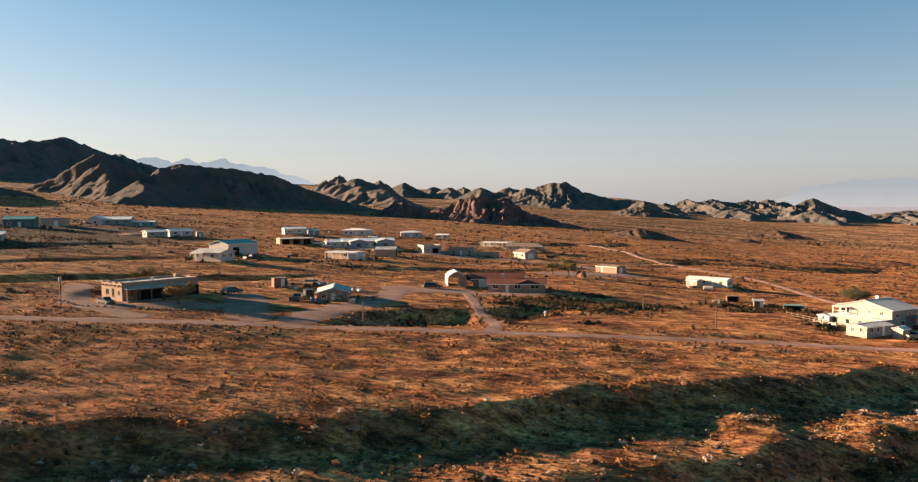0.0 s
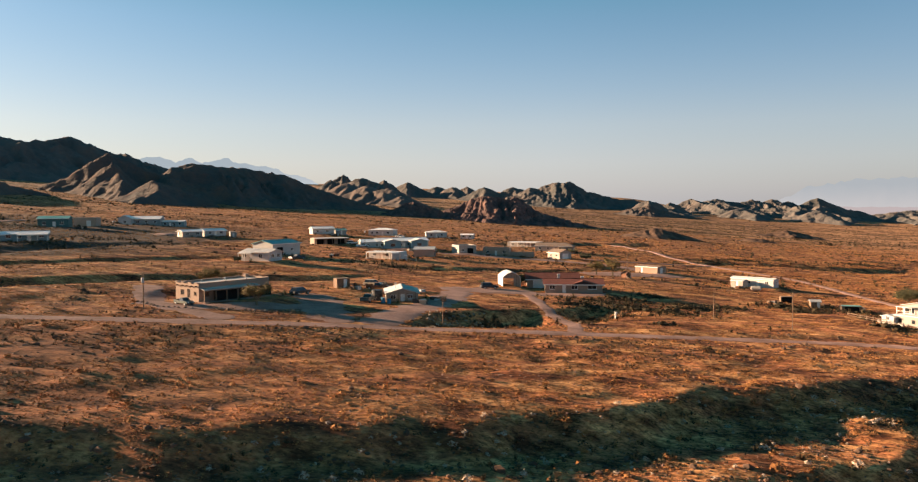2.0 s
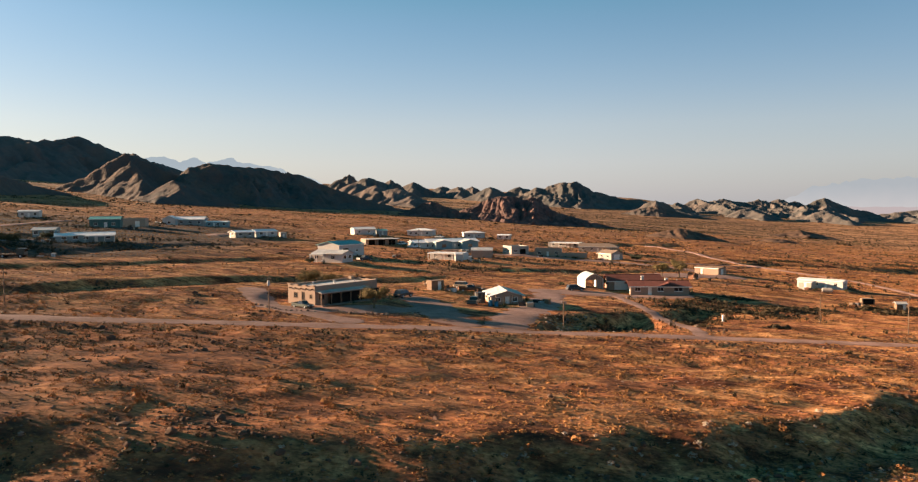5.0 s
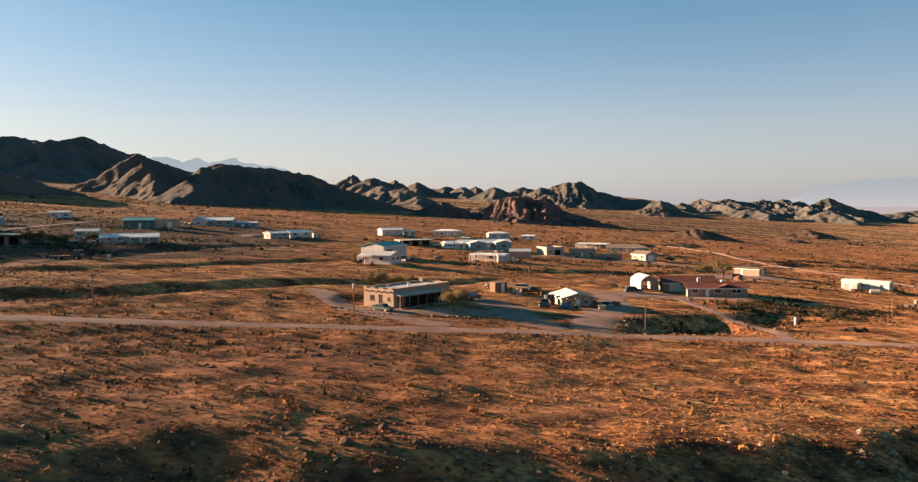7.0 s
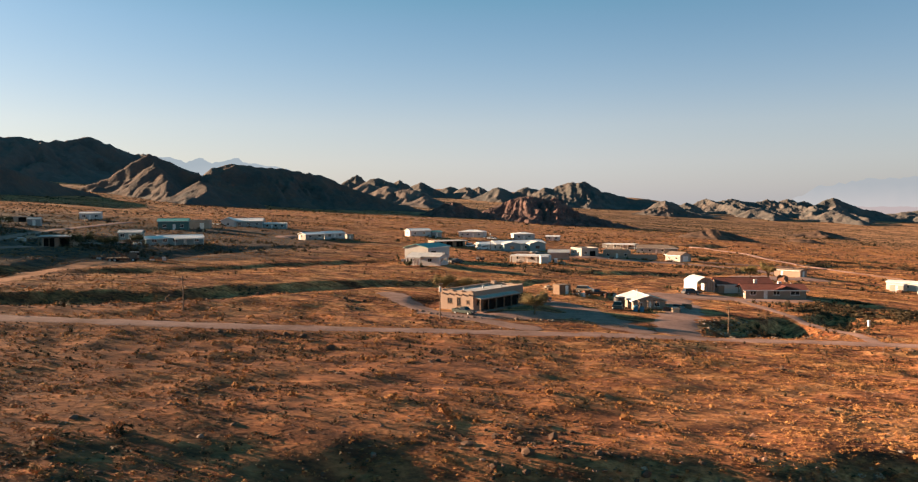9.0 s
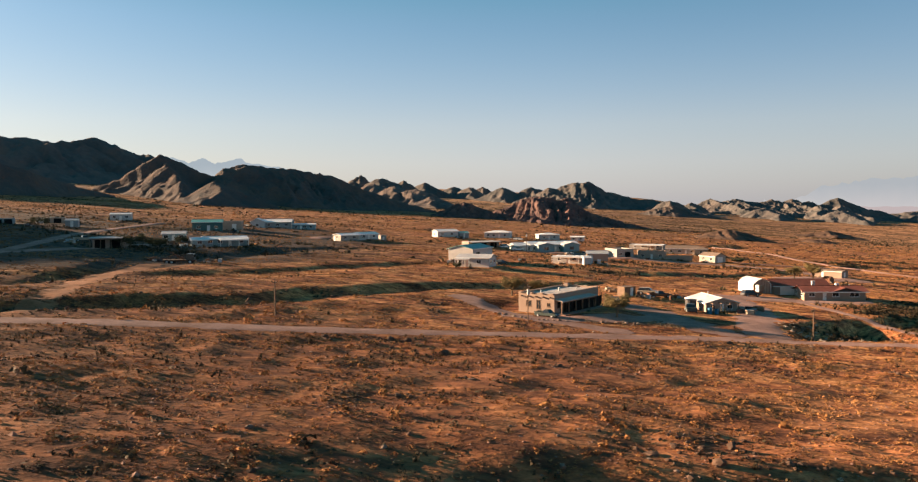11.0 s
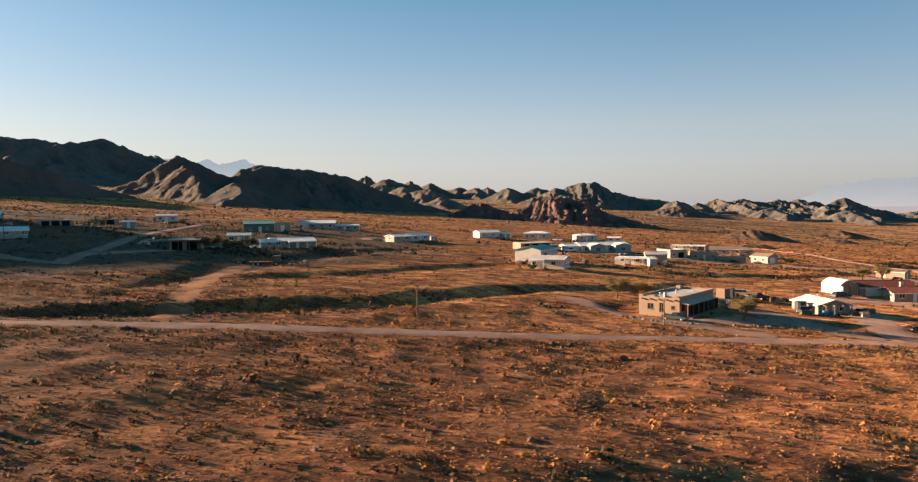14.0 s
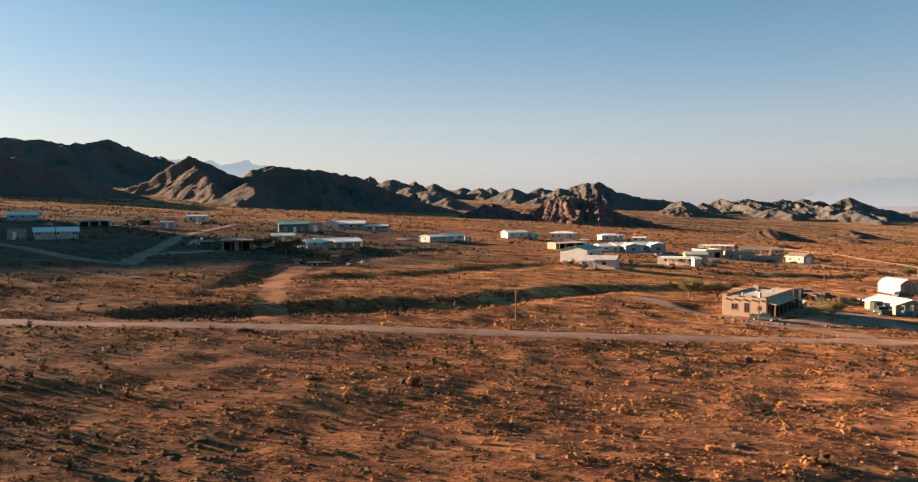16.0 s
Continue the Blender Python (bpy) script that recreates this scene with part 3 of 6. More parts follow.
tagged(ground_ob, "reddish-orange gravelly desert ground with washes", "ground", kind="structure")


def dirt_strip(name, width, nodes):
    """A graded dirt lane laid on the ground, with ragged edges and low berms."""
    seg = [math.dist(a, b) for a, b in zip(nodes[:-1], nodes[1:])]
    total = sum(seg)
    count = max(8, int(total / 1.1))
    cum = np.concatenate([[0], np.cumsum(seg)])
    at = np.linspace(0, total, count)
    xs, ys = np.interp(at, cum, [n[0] for n in nodes]), np.interp(at, cum, [n[1] for n in nodes])
    k = 4
    xs = np.convolve(np.pad(xs, k, mode="edge"), np.ones(2 * k + 1) / (2 * k + 1), "valid")
    ys = np.convolve(np.pad(ys, k, mode="edge"), np.ones(2 * k + 1) / (2 * k + 1), "valid")
    tx, ty = np.gradient(xs), np.gradient(ys)
    n = np.hypot(tx, ty) + 1e-9
    nx, ny = -ty / n, tx / n
    across = np.array([-1.0, -0.8, -0.55, -0.3, 0.0, 0.3, 0.55, 0.8, 1.0])
    ragged = 1 + 0.22 * value_noise(at / 3.1, at * 0 + len(name), 71) + 0.2 * value_noise(at / 1.2, at * 0 + 3, 72)
    ends = 0.35 + 0.65 * np.minimum(1, np.minimum(at, total - at) / (width * 0.5))
    off = across[None, :] * (width * 0.5 * ragged * ends)[:, None]
    X, Y = xs[:, None] + nx[:, None] * off, ys[:, None] + ny[:, None] * off
    Z = ground_array(X.ravel(), Y.ravel()).reshape(X.shape)
    lift = (0.02 if name == "track" else 0.05) + (0.0007 if name == "track" else 0.0011) * np.maximum(0, np.hypot(X + 54, Y) - 150)
    prof = np.array([-0.6, 0.45, 0.95, 0.75, 1.05, 0.75, 0.95, 0.45, -0.6])
    ob = new(name, mesh_of(name, np.column_stack([X.ravel(), Y.ravel(), (Z + lift * prof[None, :]).ravel()]), grid_faces(count, len(across)), M["sand" if "track" in name else "dirt"], True))
    return tagged(ob, "pale packed dirt " + ("drive" if name == "pavement" else name) + " with wheel ruts", "dirt road", kind="structure")


for track_name, track_width, track_nodes in TRACKS:
    dirt_strip("track" if track_name == "track" else "road" if "road" in track_name else "pavement", track_width, track_nodes)


# ---- hills, buttes and ranges ----
def hill(name, label, category, crest, mat, steep, seed, cells=130, rough=0.17, reach=None, kind="structure", soft=True, spurs=1.0, extra=(), hollow=1.35, furrow=0.32, knobs=0.0):
    """A ridge of rock under a crest line of (x, y, z), with side spurs and gullies that run down into the ground."""
    r = random.Random(seed)

    def above(nodes):
        return [(px, py, max(pz - float(base_height(np.array(px), np.array(py))), 0.8)) for px, py, pz in nodes]

    lines = [above(crest)] + [above(e) for e in extra]
    main = lines[0]
    tall = max(c[2] for c in main)
    wide = reach or tall / steep * 1.5
    x0, x1 = min(c[0] for l in lines for c in l) - wide, max(c[0] for l in lines for c in l) + wide
    y0, y1 = min(c[1] for l in lines for c in l) - wide, min(max(c[1] for l in lines for c in l) + wide, 4972)
    for k, (px, py, h) in enumerate(main[1:-1]):
        if h < 0.2 * tall:
            continue
        for way in (-1, 1):
            a = way * (1.57 + r.uniform(-0.75, 0.75))
            if r.random() > 0.85 * spurs:
                continue
            run, nodes = h / steep * r.uniform(0.8, 1.25), [(px, py, h * 0.97)]
            for f, share in ((0.33, 0.66), (0.66, 0.36), (1.0, 0.08)):
                a += r.uniform(-0.25, 0.25)
                nodes.append((px + math.cos(a) * run * f, py + math.sin(a) * run * f, h * share * r.uniform(0.85, 1.15)))
            lines.append(nodes)
    step = max(x1 - x0, y1 - y0) / cells
    ax, ay = np.arange(x0, x1 + step, step), np.arange(y0, y1 + step, min(step, (y1 - y0) / 24))
    X, Y = np.meshgrid(ax, ay)
    x, y = X.ravel(), Y.ravel()
    size = wide * 0.5
    wx, wy = x + 0.10 * wide * fbm(x, y, size, 3, seed + 3), y + 0.10 * wide * fbm(x, y, size, 3, seed + 7)
    z, on_crest = np.zeros(x.shape), np.zeros(x.shape)
    for n, nodes in enumerate(lines):
        flat = [(c[0], c[1]) for c in nodes]
        d0, along0, _ = to_line(x, y, flat)
        d1, along1, _ = to_line(wx, wy, flat)
        near = np.exp(-(d0 / (0.05 * wide)) ** 2) if n == 0 else 0.0
        d, along = d1 * (1 - near) + d0 * near, along1 * (1 - near) + along0 * near
        seg = np.concatenate([[0], np.cumsum([math.dist(p, q) for p, q in zip(flat[:-1], flat[1:])])])
        h = np.interp(along, seg, [c[2] for c in nodes])
        if knobs and n == 0:
            h = h * (1 + knobs * fbm(along, along * 0, 0.36 * wide, 4, seed + 41, True))
        w = np.maximum(h, 0.10 * tall) / (steep * (1.0 if n == 0 else 1.35))
        u = np.clip(d / (w * (0.3 + hollow)), 0, 1)
        # gullies that run straight down the flanks
        gully = np.abs(value_noise(along / (0.11 * wide) + 0.35 * u, u * 0.9 + 5 * n, seed + 31)) + 0.5 * np.abs(value_noise(along / (0.045 * wide) + 0.5 * u, u * 1.7 + 3 * n, seed + 37))
        z = np.maximum(z, h * ((1 - u) ** hollow - furrow * (1 - u) * np.minimum(u * 3.2, 1) * (0.75 - gully)))
        if n == 0:
            on_crest = near
    share = z / tall
    z = z + (1 - 0.85 * on_crest) * rough * tall * np.sqrt(np.maximum(share, 0)) * (1 - 0.35 * share) * 0.45 * (fbm(x, y, size * 0.4, max(1, min(5, int(math.log2(size * 0.4 / (2.5 * step))) + 1)), seed + 13, True) - 0.5)
    z = z + (1 - 0.6 * on_crest) * 0.22 * rough * tall * smooth(0, 0.2, share) * (fbm(x, y, max(size * 0.09, 5 * step), 2, seed + 17, True) - 0.4)
    sink = 1.5 + 0.006 * np.hypot(x, y)
    z = ground_array(x, y) + z - sink * (1 - smooth(0.0, 0.06, share))
    faces = grid_faces(len(ay), len(ax))
    faces = faces[(share > 0.002)[faces].any(axis=1)]
    ob = new(name, mesh_of(name, np.column_stack([x, y, z]), faces, mat, soft))
    return tagged(ob, label, category, kind=kind)


hill("mountain_far_left", "dark craggy desert mountain range in morning shade", "mountain",
     [(-1449, 1787, 180), (-1419, 1818, 192), (-1312, 1868, 206), (-1255, 1942, 208), (-1230, 2000, 201), (-1215, 2089, 212), (-1196, 2163, 225), (-1201, 2236, 215), (-1195, 2310, 201), (-1166, 2396, 192), (-1134, 2480, 172), (-1049, 2586, 140)], M["far_hill"], 0.58, 101, 320, rough=0.3, furrow=0.5, spurs=0.6,
     extra=[[(-1419, 1818, 188), (-1379, 1688, 158), (-1349, 1558, 138), (-1309, 1418, 117)], [(-1255, 1942, 203), (-1215, 1812, 162), (-1185, 1682, 136), (-1145, 1542, 106)], [(-1215, 2089, 206), (-1175, 1959, 163), (-1145, 1829, 135), (-1105, 1689, 104)], [(-1196, 2163, 218), (-1156, 2033, 170), (-1126, 1903, 139), (-1086, 1763, 103)], [(-1195, 2310, 196), (-1155, 2180, 156), (-1125, 2050, 130), (-1085, 1910, 102)], [(-1166, 2396, 187), (-1126, 2266, 150), (-1096, 2136, 126), (-1056, 1996, 99)]])
hill("hill_peak", "pointed reddish-brown rocky desert hill", "hill",
     [(-553, 902, 44), (-514, 910, 64), (-492, 917, 81), (-474, 925, 91), (-457, 934, 83), (-435, 946, 70), (-400, 976, 59)], M["hill"], 0.85, 131, 260, spurs=0.0, reach=200, hollow=1.7, rough=0.36, furrow=0.5,
     extra=[[(-474, 925, 90), (-446, 880, 77), (-416, 832, 60), (-388, 786, 44)]])
hill("hill_ridge", "long dark rocky ridge running down to the plain", "hill",
     [(-433, 944, 51), (-405, 945, 74), (-388, 967, 80), (-358, 996, 78), (-337, 1025, 76), (-306, 1054, 71), (-280, 1082, 61), (-236, 1105, 43), (-206, 1133, 32), (-159, 1155, 19)], M["hill"], 0.72, 151, 280, spurs=0.5, reach=190, rough=0.42, furrow=0.6,
     extra=[[(-405, 945, 72), (-389, 906, 58), (-374, 868, 38), (-360, 835, 16)], [(-358, 996, 72), (-339, 958, 64), (-320, 919, 44), (-303, 886, 20)], [(-306, 1054, 63), (-288, 1022, 53), (-271, 991, 37), (-256, 964, 17)]])
hill("hill_spur", "low sunlit brown spur below the ridge", "hill", [(-404, 819, 37), (-379, 799, 49), (-364, 798, 56), (-342, 805, 48), (-301, 810, 30)], M["hill"], 0.62, 171, 150, spurs=0.0, reach=130, hollow=1.6, extra=[[(-364, 798, 55), (-356, 773, 48), (-348, 748, 38), (-340, 720, 25)]])
hill("hill_left", "dark shaded rocky hill at the edge of the plain", "hill",
     [(-521, 530, 79), (-508, 560, 76), (-475, 589, 69), (-455, 627, 59), (-457, 667, 54), (-454, 708, 46), (-435, 748, 34)], M["hill"], 1.0, 191, 220, spurs=0.0, reach=170, furrow=0.4, rough=0.3)
# unseen hill, added beyond the left edge to cast shade over the hamlet
hill("hill_near_left", "unseen rocky hill added to shade the hamlet", "hill", [(-445, 130, 46), (-420, 175, 70), (-413, 188, 72), (-400, 215, 71.5), (-385, 248, 70), (-374, 272, 68), (-366, 290, 56)], M["hill"], 1.3, 421, 90, rough=0.1, spurs=0, hollow=1.0, furrow=0.15)
hill("butte", "craggy dark red rock butte", "butte",
     [(-86, 1040, 8), (-62, 1030, 26), (-41, 1027, 37), (-26, 1027, 40), (-4, 1027, 41), (9, 1027, 36), (20, 1027, 39), (32, 1024, 28), (47, 1020, 19), (81, 1012, 8), (127, 1005, -4)],
     M["butte"], 0.62, 211, 260, rough=0.5, hollow=1.35, reach=115, soft=False, furrow=0.45)
hill("butte_small", "small dark red rock outcrop", "butte",
     [(-152, 1030, 19), (-125, 1021, 33), (-111, 1021, 35), (-98, 1019, 29), (-79, 1015, 21), (-52, 1010, 12)], M["butte"], 0.6, 231, 160, rough=0.5, hollow=1.35, reach=66, soft=False, furrow=0.45)


def cone_hills(label, cones, seed):
    """Separate eroded domes of rock: x, y, height of the top, half width at the foot."""
    r = random.Random(seed)
    for n, (cx, cy, top, half) in enumerate(cones):
        foot = float(base_height(np.array(cx), np.array(cy)))
        rise, turn = max(top - foot, 8.0), r.uniform(-0.5, 0.5)
        ridge = [(cx - half * f, cy + half * f * turn, foot + rise * share) for f, share in ((1.0, 0.32 + r.uniform(-0.1, 0.1)), (0.55, 0.72 + r.uniform(-0.12, 0.1)), (0.2, 0.93), (0.0, 1.0), (-0.22, 0.9), (-0.6, 0.66 + r.uniform(-0.12, 0.12)), (-1.0, 0.3 + r.uniform(-0.1, 0.1)))]
        spur = [(cx + r.uniform(-0.1, 0.4) * half * f, cy - half * 1.5 * f, foot + rise * share) for f, share in ((0.0, 0.95), (0.4, 0.68), (0.8, 0.36), (1.1, 0.12))]
        hill("hill", label, "hill", ridge, M["pale_hill" if cy < 2300 else "far_hill"], 0.98 * rise / half, seed + 3 * n, 72, rough=0.3, reach=half * 1.9, spurs=0.4, hollow=1.35, furrow=0.4, extra=[spur])


def eroded_range(name, label, crest, mat, seed, steep, reach, cells):
    """A jagged range: from every top of its crest line a bent side ridge runs down to the plain in front."""
    r, front, ridges = random.Random(seed), 0.95 * reach, []
    for k in range(1, len(crest) - 1):
        px, py, pz = crest[k]
        if pz < crest[k - 1][2] or pz < crest[k + 1][2]:
            continue
        low = float(base_height(np.array(px), np.array(py - front)))
        lean, run, nodes = r.uniform(-0.15, 0.45), front * r.uniform(0.7, 1.1), []
        for f, share in ((0.0, 0.98), (0.2, 0.74), (0.4, 0.66), (0.6, 0.42), (0.8, 0.30), (1.0, 0.06)):
            nodes.append((px + lean * run * f + r.uniform(-0.06, 0.06) * run, py - run * f, low + (pz - low) * share * r.uniform(0.9, 1.08)))
        ridges.append([(px, py, pz)] + nodes[1:])
        # a lower branch that leaves the side ridge half way down
        bx, by, bz = nodes[2]
        way = r.choice((-0.9, 0.9))
        ridges.append([(bx, by, bz), (bx + way * 0.22 * run, by - 0.2 * run, low + (bz - low) * 0.62), (bx + way * 0.36 * run, by - 0.45 * run, low + (bz - low) * 0.15)])
    return hill(name, label, "mountain", crest, mat, steep, seed, cells, rough=0.34, reach=reach, spurs=0.0, furrow=0.5, hollow=1.3, knobs=0.04, extra=ridges)


cone_hills("eroded rounded desert hill", [(-647, 3350, 162, 74), (-490, 2900, 130, 109), (-409, 2900, 121, 73), (-527, 2500, 112, 63), (-394, 2050, 85, 84), (-324, 1950, 76, 67), (-265, 1900, 69, 66), (-217, 1800, 49, 51), (-384, 3500, 129, 88), (-259, 3600, 115, 90), (-182, 3500, 110, 77), (-133, 4000, 122, 56), (-39, 3300, 101, 98), (83, 3300, 101, 104)], 601)
eroded_range("range_middle", "hazy jagged desert peak and ridge",
             [(60, 3150, 52), (102, 3150, 72), (144, 3150, 96), (172, 3150, 91), (201, 3150, 100), (243, 3150, 112), (278, 3150, 116), (308, 3150, 124), (334, 3150, 105), (376, 3150, 77), (411, 3150, 72), (460, 3150, 60), (509, 3150, 47), (547, 3150, 49), (589, 3150, 25), (640, 3150, 5)], M["far_hill"], 291, 0.48, 300, 280)
eroded_range("range_right", "eroded grey-brown desert hills in an overlapping row",
             [(721, 3200, 17), (756, 3200, 31), (799, 3200, 50), (848, 3200, 33), (904, 3200, 47), (951, 3200, 33), (993, 3200, 30), (1047, 3200, 42), (1087, 3200, 30), (1126, 3200, 44), (1161, 3200, 27), (1192, 3200, 36), (1231, 3200, 17), (1268, 3200, 33), (1305, 3200, 47), (1366, 3200, 19), (1426, 3200, 0), (1487, 3200, -10), (1550, 3200, -34)], M["far_hill"], 701, 0.50, 430, 420)
eroded_range("range_right", "low eroded desert hills at the end of the row",
             [(1530, 3120, -42), (1589, 3120, -24), (1615, 3120, -26), (1641, 3120, -15), (1670, 3120, -20), (1699, 3120, -13), (1768, 3120, -22), (1850, 3120, -50)], M["far_hill"], 751, 0.62, 260, 150)
cone_hills("low eroded knoll before the range", [(560, 2850, 40, 60), (605, 2700, 3, 60), (650, 2900, 32, 50), (868, 2760, 14, 80), (1133, 2760, 0, 80)], 731)
hill("hills_low", "low dark rocky hills on the plain", "hill", [(370, 2500, -10), (434, 2500, 14), (489, 2500, 23), (526, 2495, 8), (618, 2480, -14), (690, 2470, -30)], M["hill"], 0.6, 311, 150, rough=0.35)
hill("range_right_end", "low hazy hills beyond the plain", "mountain", [(2180, 4800, -62), (2406, 4800, -31), (2538, 4800, -17), (2822, 4800, -4), (3300, 4800, 6)], M["far_hill"], 0.4, 351, 120, reach=170)
hill("dark_mound", "low mound of dark varnished rock", "mound", [(108, 736, -5.5), (124, 733, 1.5), (140, 733, 4), (156, 731, 0), (182, 728, -8)], M["basalt"], 0.4, 371, 90, reach=30, rough=0.1, hollow=1.2)
hill("dark_mound", "low dark rocky rise on the plain", "mound", [(268, 900, -15), (280, 900, -12.5), (296, 896, -13.5), (308, 890, -18)], M["basalt"], 0.3, 391, 80, reach=30)
hill("dark_mound", "small stony rise on the plain", "mound", [(480, 1400, -25), (510, 1400, -20), (545, 1396, -28)], M["basalt"], 0.3, 411, 80, reach=40)


def pale_range(name, label, nodes, mat, seed, far=4986.0, crag=11.0):
    """A far range in the haze behind everything else."""
    xs = np.linspace(nodes[0][0], nodes[-1][0], 160)
    zs = np.interp(xs, [n[0] for n in nodes], [n[1] for n in nodes]) + crag * fbm(xs, xs * 0, 150.0, 5, seed, True)
    rows = []
    for k, drop in enumerate((0.0, 0.25, 0.55, 1.0)):
        rows.append(np.column_stack([xs, np.full(160, far - 6 * k), zs - drop * (zs + 160)]))
    ob = new(name, mesh_of(name, np.concatenate(rows), grid_faces(4, 160), mat, True))
    return tagged(ob, label, "backdrop", kind="structure")


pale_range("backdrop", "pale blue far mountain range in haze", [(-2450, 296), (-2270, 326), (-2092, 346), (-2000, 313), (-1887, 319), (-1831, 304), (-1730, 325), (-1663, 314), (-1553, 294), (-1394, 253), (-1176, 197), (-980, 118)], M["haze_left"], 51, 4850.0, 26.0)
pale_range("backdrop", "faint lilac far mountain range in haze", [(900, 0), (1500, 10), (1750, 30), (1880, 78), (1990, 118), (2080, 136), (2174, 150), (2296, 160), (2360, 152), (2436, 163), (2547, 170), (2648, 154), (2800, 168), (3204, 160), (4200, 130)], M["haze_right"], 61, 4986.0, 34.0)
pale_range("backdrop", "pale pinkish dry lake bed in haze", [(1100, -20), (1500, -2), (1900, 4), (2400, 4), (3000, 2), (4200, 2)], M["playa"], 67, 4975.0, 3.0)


# ---- buildings ----
def wall_panel(length, height, openings, thick=0.2, base=-1.2):
    """A wall along x, from -length/2 to length/2, its outer face at y = 0, with openings (middle, sill, width, height) right through it."""
    xs = sorted({-length / 2, length / 2, *(o[0] - o[2] / 2 for o in openings), *(o[0] + o[2] / 2 for o in openings)})
    zs = sorted({base, height, *(o[1] for o in openings), *(o[1] + o[3] for o in openings)})
    solid = {}
    for i in range(len(xs) - 1):
        for k in range(len(zs) - 1):
            mx, mz = (xs[i] + xs[i + 1]) / 2, (zs[k] + zs[k + 1]) / 2
            solid[i, k] = not any(abs(mx - o[0]) < o[2] / 2 and o[1] < mz < o[1] + o[3] for o in openings)
    bm = bmesh.new()

    def quad(*pts):
        bm.faces.new([bm.verts.new(p) for p in pts])

    for (i, k), full in solid.items():
        if not full:
            continue
        a, b, c, d = xs[i], xs[i + 1], zs[k], zs[k + 1]
        quad((a, 0, c), (b, 0, c), (b, 0, d), (a, 0, d))
        quad((a, thick, c), (a, thick, d), (b, thick, d), (b, thick, c))
        if not solid.get((i - 1, k)):
            quad((a, 0, c), (a, 0, d), (a, thick, d), (a, thick, c))
        if not solid.get((i + 1, k)):
            quad((b, 0, c), (b, thick, c), (b, thick, d), (b, 0, d))
        if not solid.get((i, k - 1)):
            quad((a, 0, c), (a, thick, c), (b, thick, c), (b, 0, c))
        if not solid.get((i, k + 1)):
            quad((a, 0, d), (b, 0, d), (b, thick, d), (a, thick, d))
    bmesh.ops.remove_doubles(bm, verts=bm.verts, dist=0.001)
    return bm


SIDES = {"f": (0, -1, 0), "r": (1, 0, 90), "b": (0, 1, 180), "l": (-1, 0, -90)}


def four_walls(house, L, W, H, wall, openings, trim=None, door_mat=None, raise_by=None):
    """Walls of a house, with a window or a door in each opening: side -> [(middle, sill, width, height)]; sill 0 is a door."""
    for side, (sx, sy, turn) in SIDES.items():
        length = (L if side in "fb" else W - 0.4)
        holes = openings.get(side, [])
        ob = part("wall", wall_panel(length, H + (raise_by or {}).get(side, 0), holes), wall, house)
        place = pose(sx * L / 2, sy * W / 2, 0, 0, 0, turn)
        ob.matrix_local = place
        for mid, sill, w, h in holes:
            if sill <= 0.05:
                bm = boxes((mid - w / 2 + 0.03, mid + w / 2 - 0.03, 0.08, 0.13, sill, h - 0.02))
                if w > 2:
                    for k in range(1, 4):
                        box(bm, mid - w / 2 + 0.06, mid + w / 2 - 0.06, 0.06, 0.08, h * k / 4 - 0.24, h * k / 4 + 0.14)
                # wide doorways get a black leaf: shade inside the opening put into colour
                leaf = part("door", bm, door_mat or (M["screen"] if w > 2 and "garage" not in house.name else M["trim"]), house)
                leaf.matrix_local = place
                part("door_handle", boxes((mid + w / 2 - 0.2, mid + w / 2 - 0.1, 0.02, 0.08, 0.95, 1.05)), M["dark"], leaf)
            else:
                f = 0.07
                frame_ob = part("window", boxes((mid - w / 2, mid + w / 2, -0.03, 0.07, sill, sill + f), (mid - w / 2, mid + w / 2, -0.03, 0.07, sill + h - f, sill + h),
                                                (mid - w / 2, mid - w / 2 + f, -0.03, 0.07, sill + f, sill + h - f), (mid + w / 2 - f, mid + w / 2, -0.03, 0.07, sill + f, sill + h - f),
                                                (mid - 0.03, mid + 0.03, -0.01, 0.06, sill + f, sill + h - f)), trim or M["trim"], house)
                frame_ob.matrix_local = place
                part("pane", boxes((mid - w / 2 + f, mid - 0.03, 0.02, 0.03, sill + f, sill + h - f)), M["glass"], frame_ob)
                part("pane", boxes((mid + 0.03, mid + w / 2 - f, 0.02, 0.03, sill + f, sill + h - f)), M["glass"], frame_ob)
                part("sill", boxes((mid - w / 2 - 0.05, mid + w / 2 + 0.05, -0.08, -0.03, sill - 0.06, sill)), trim or M["trim"], frame_ob)


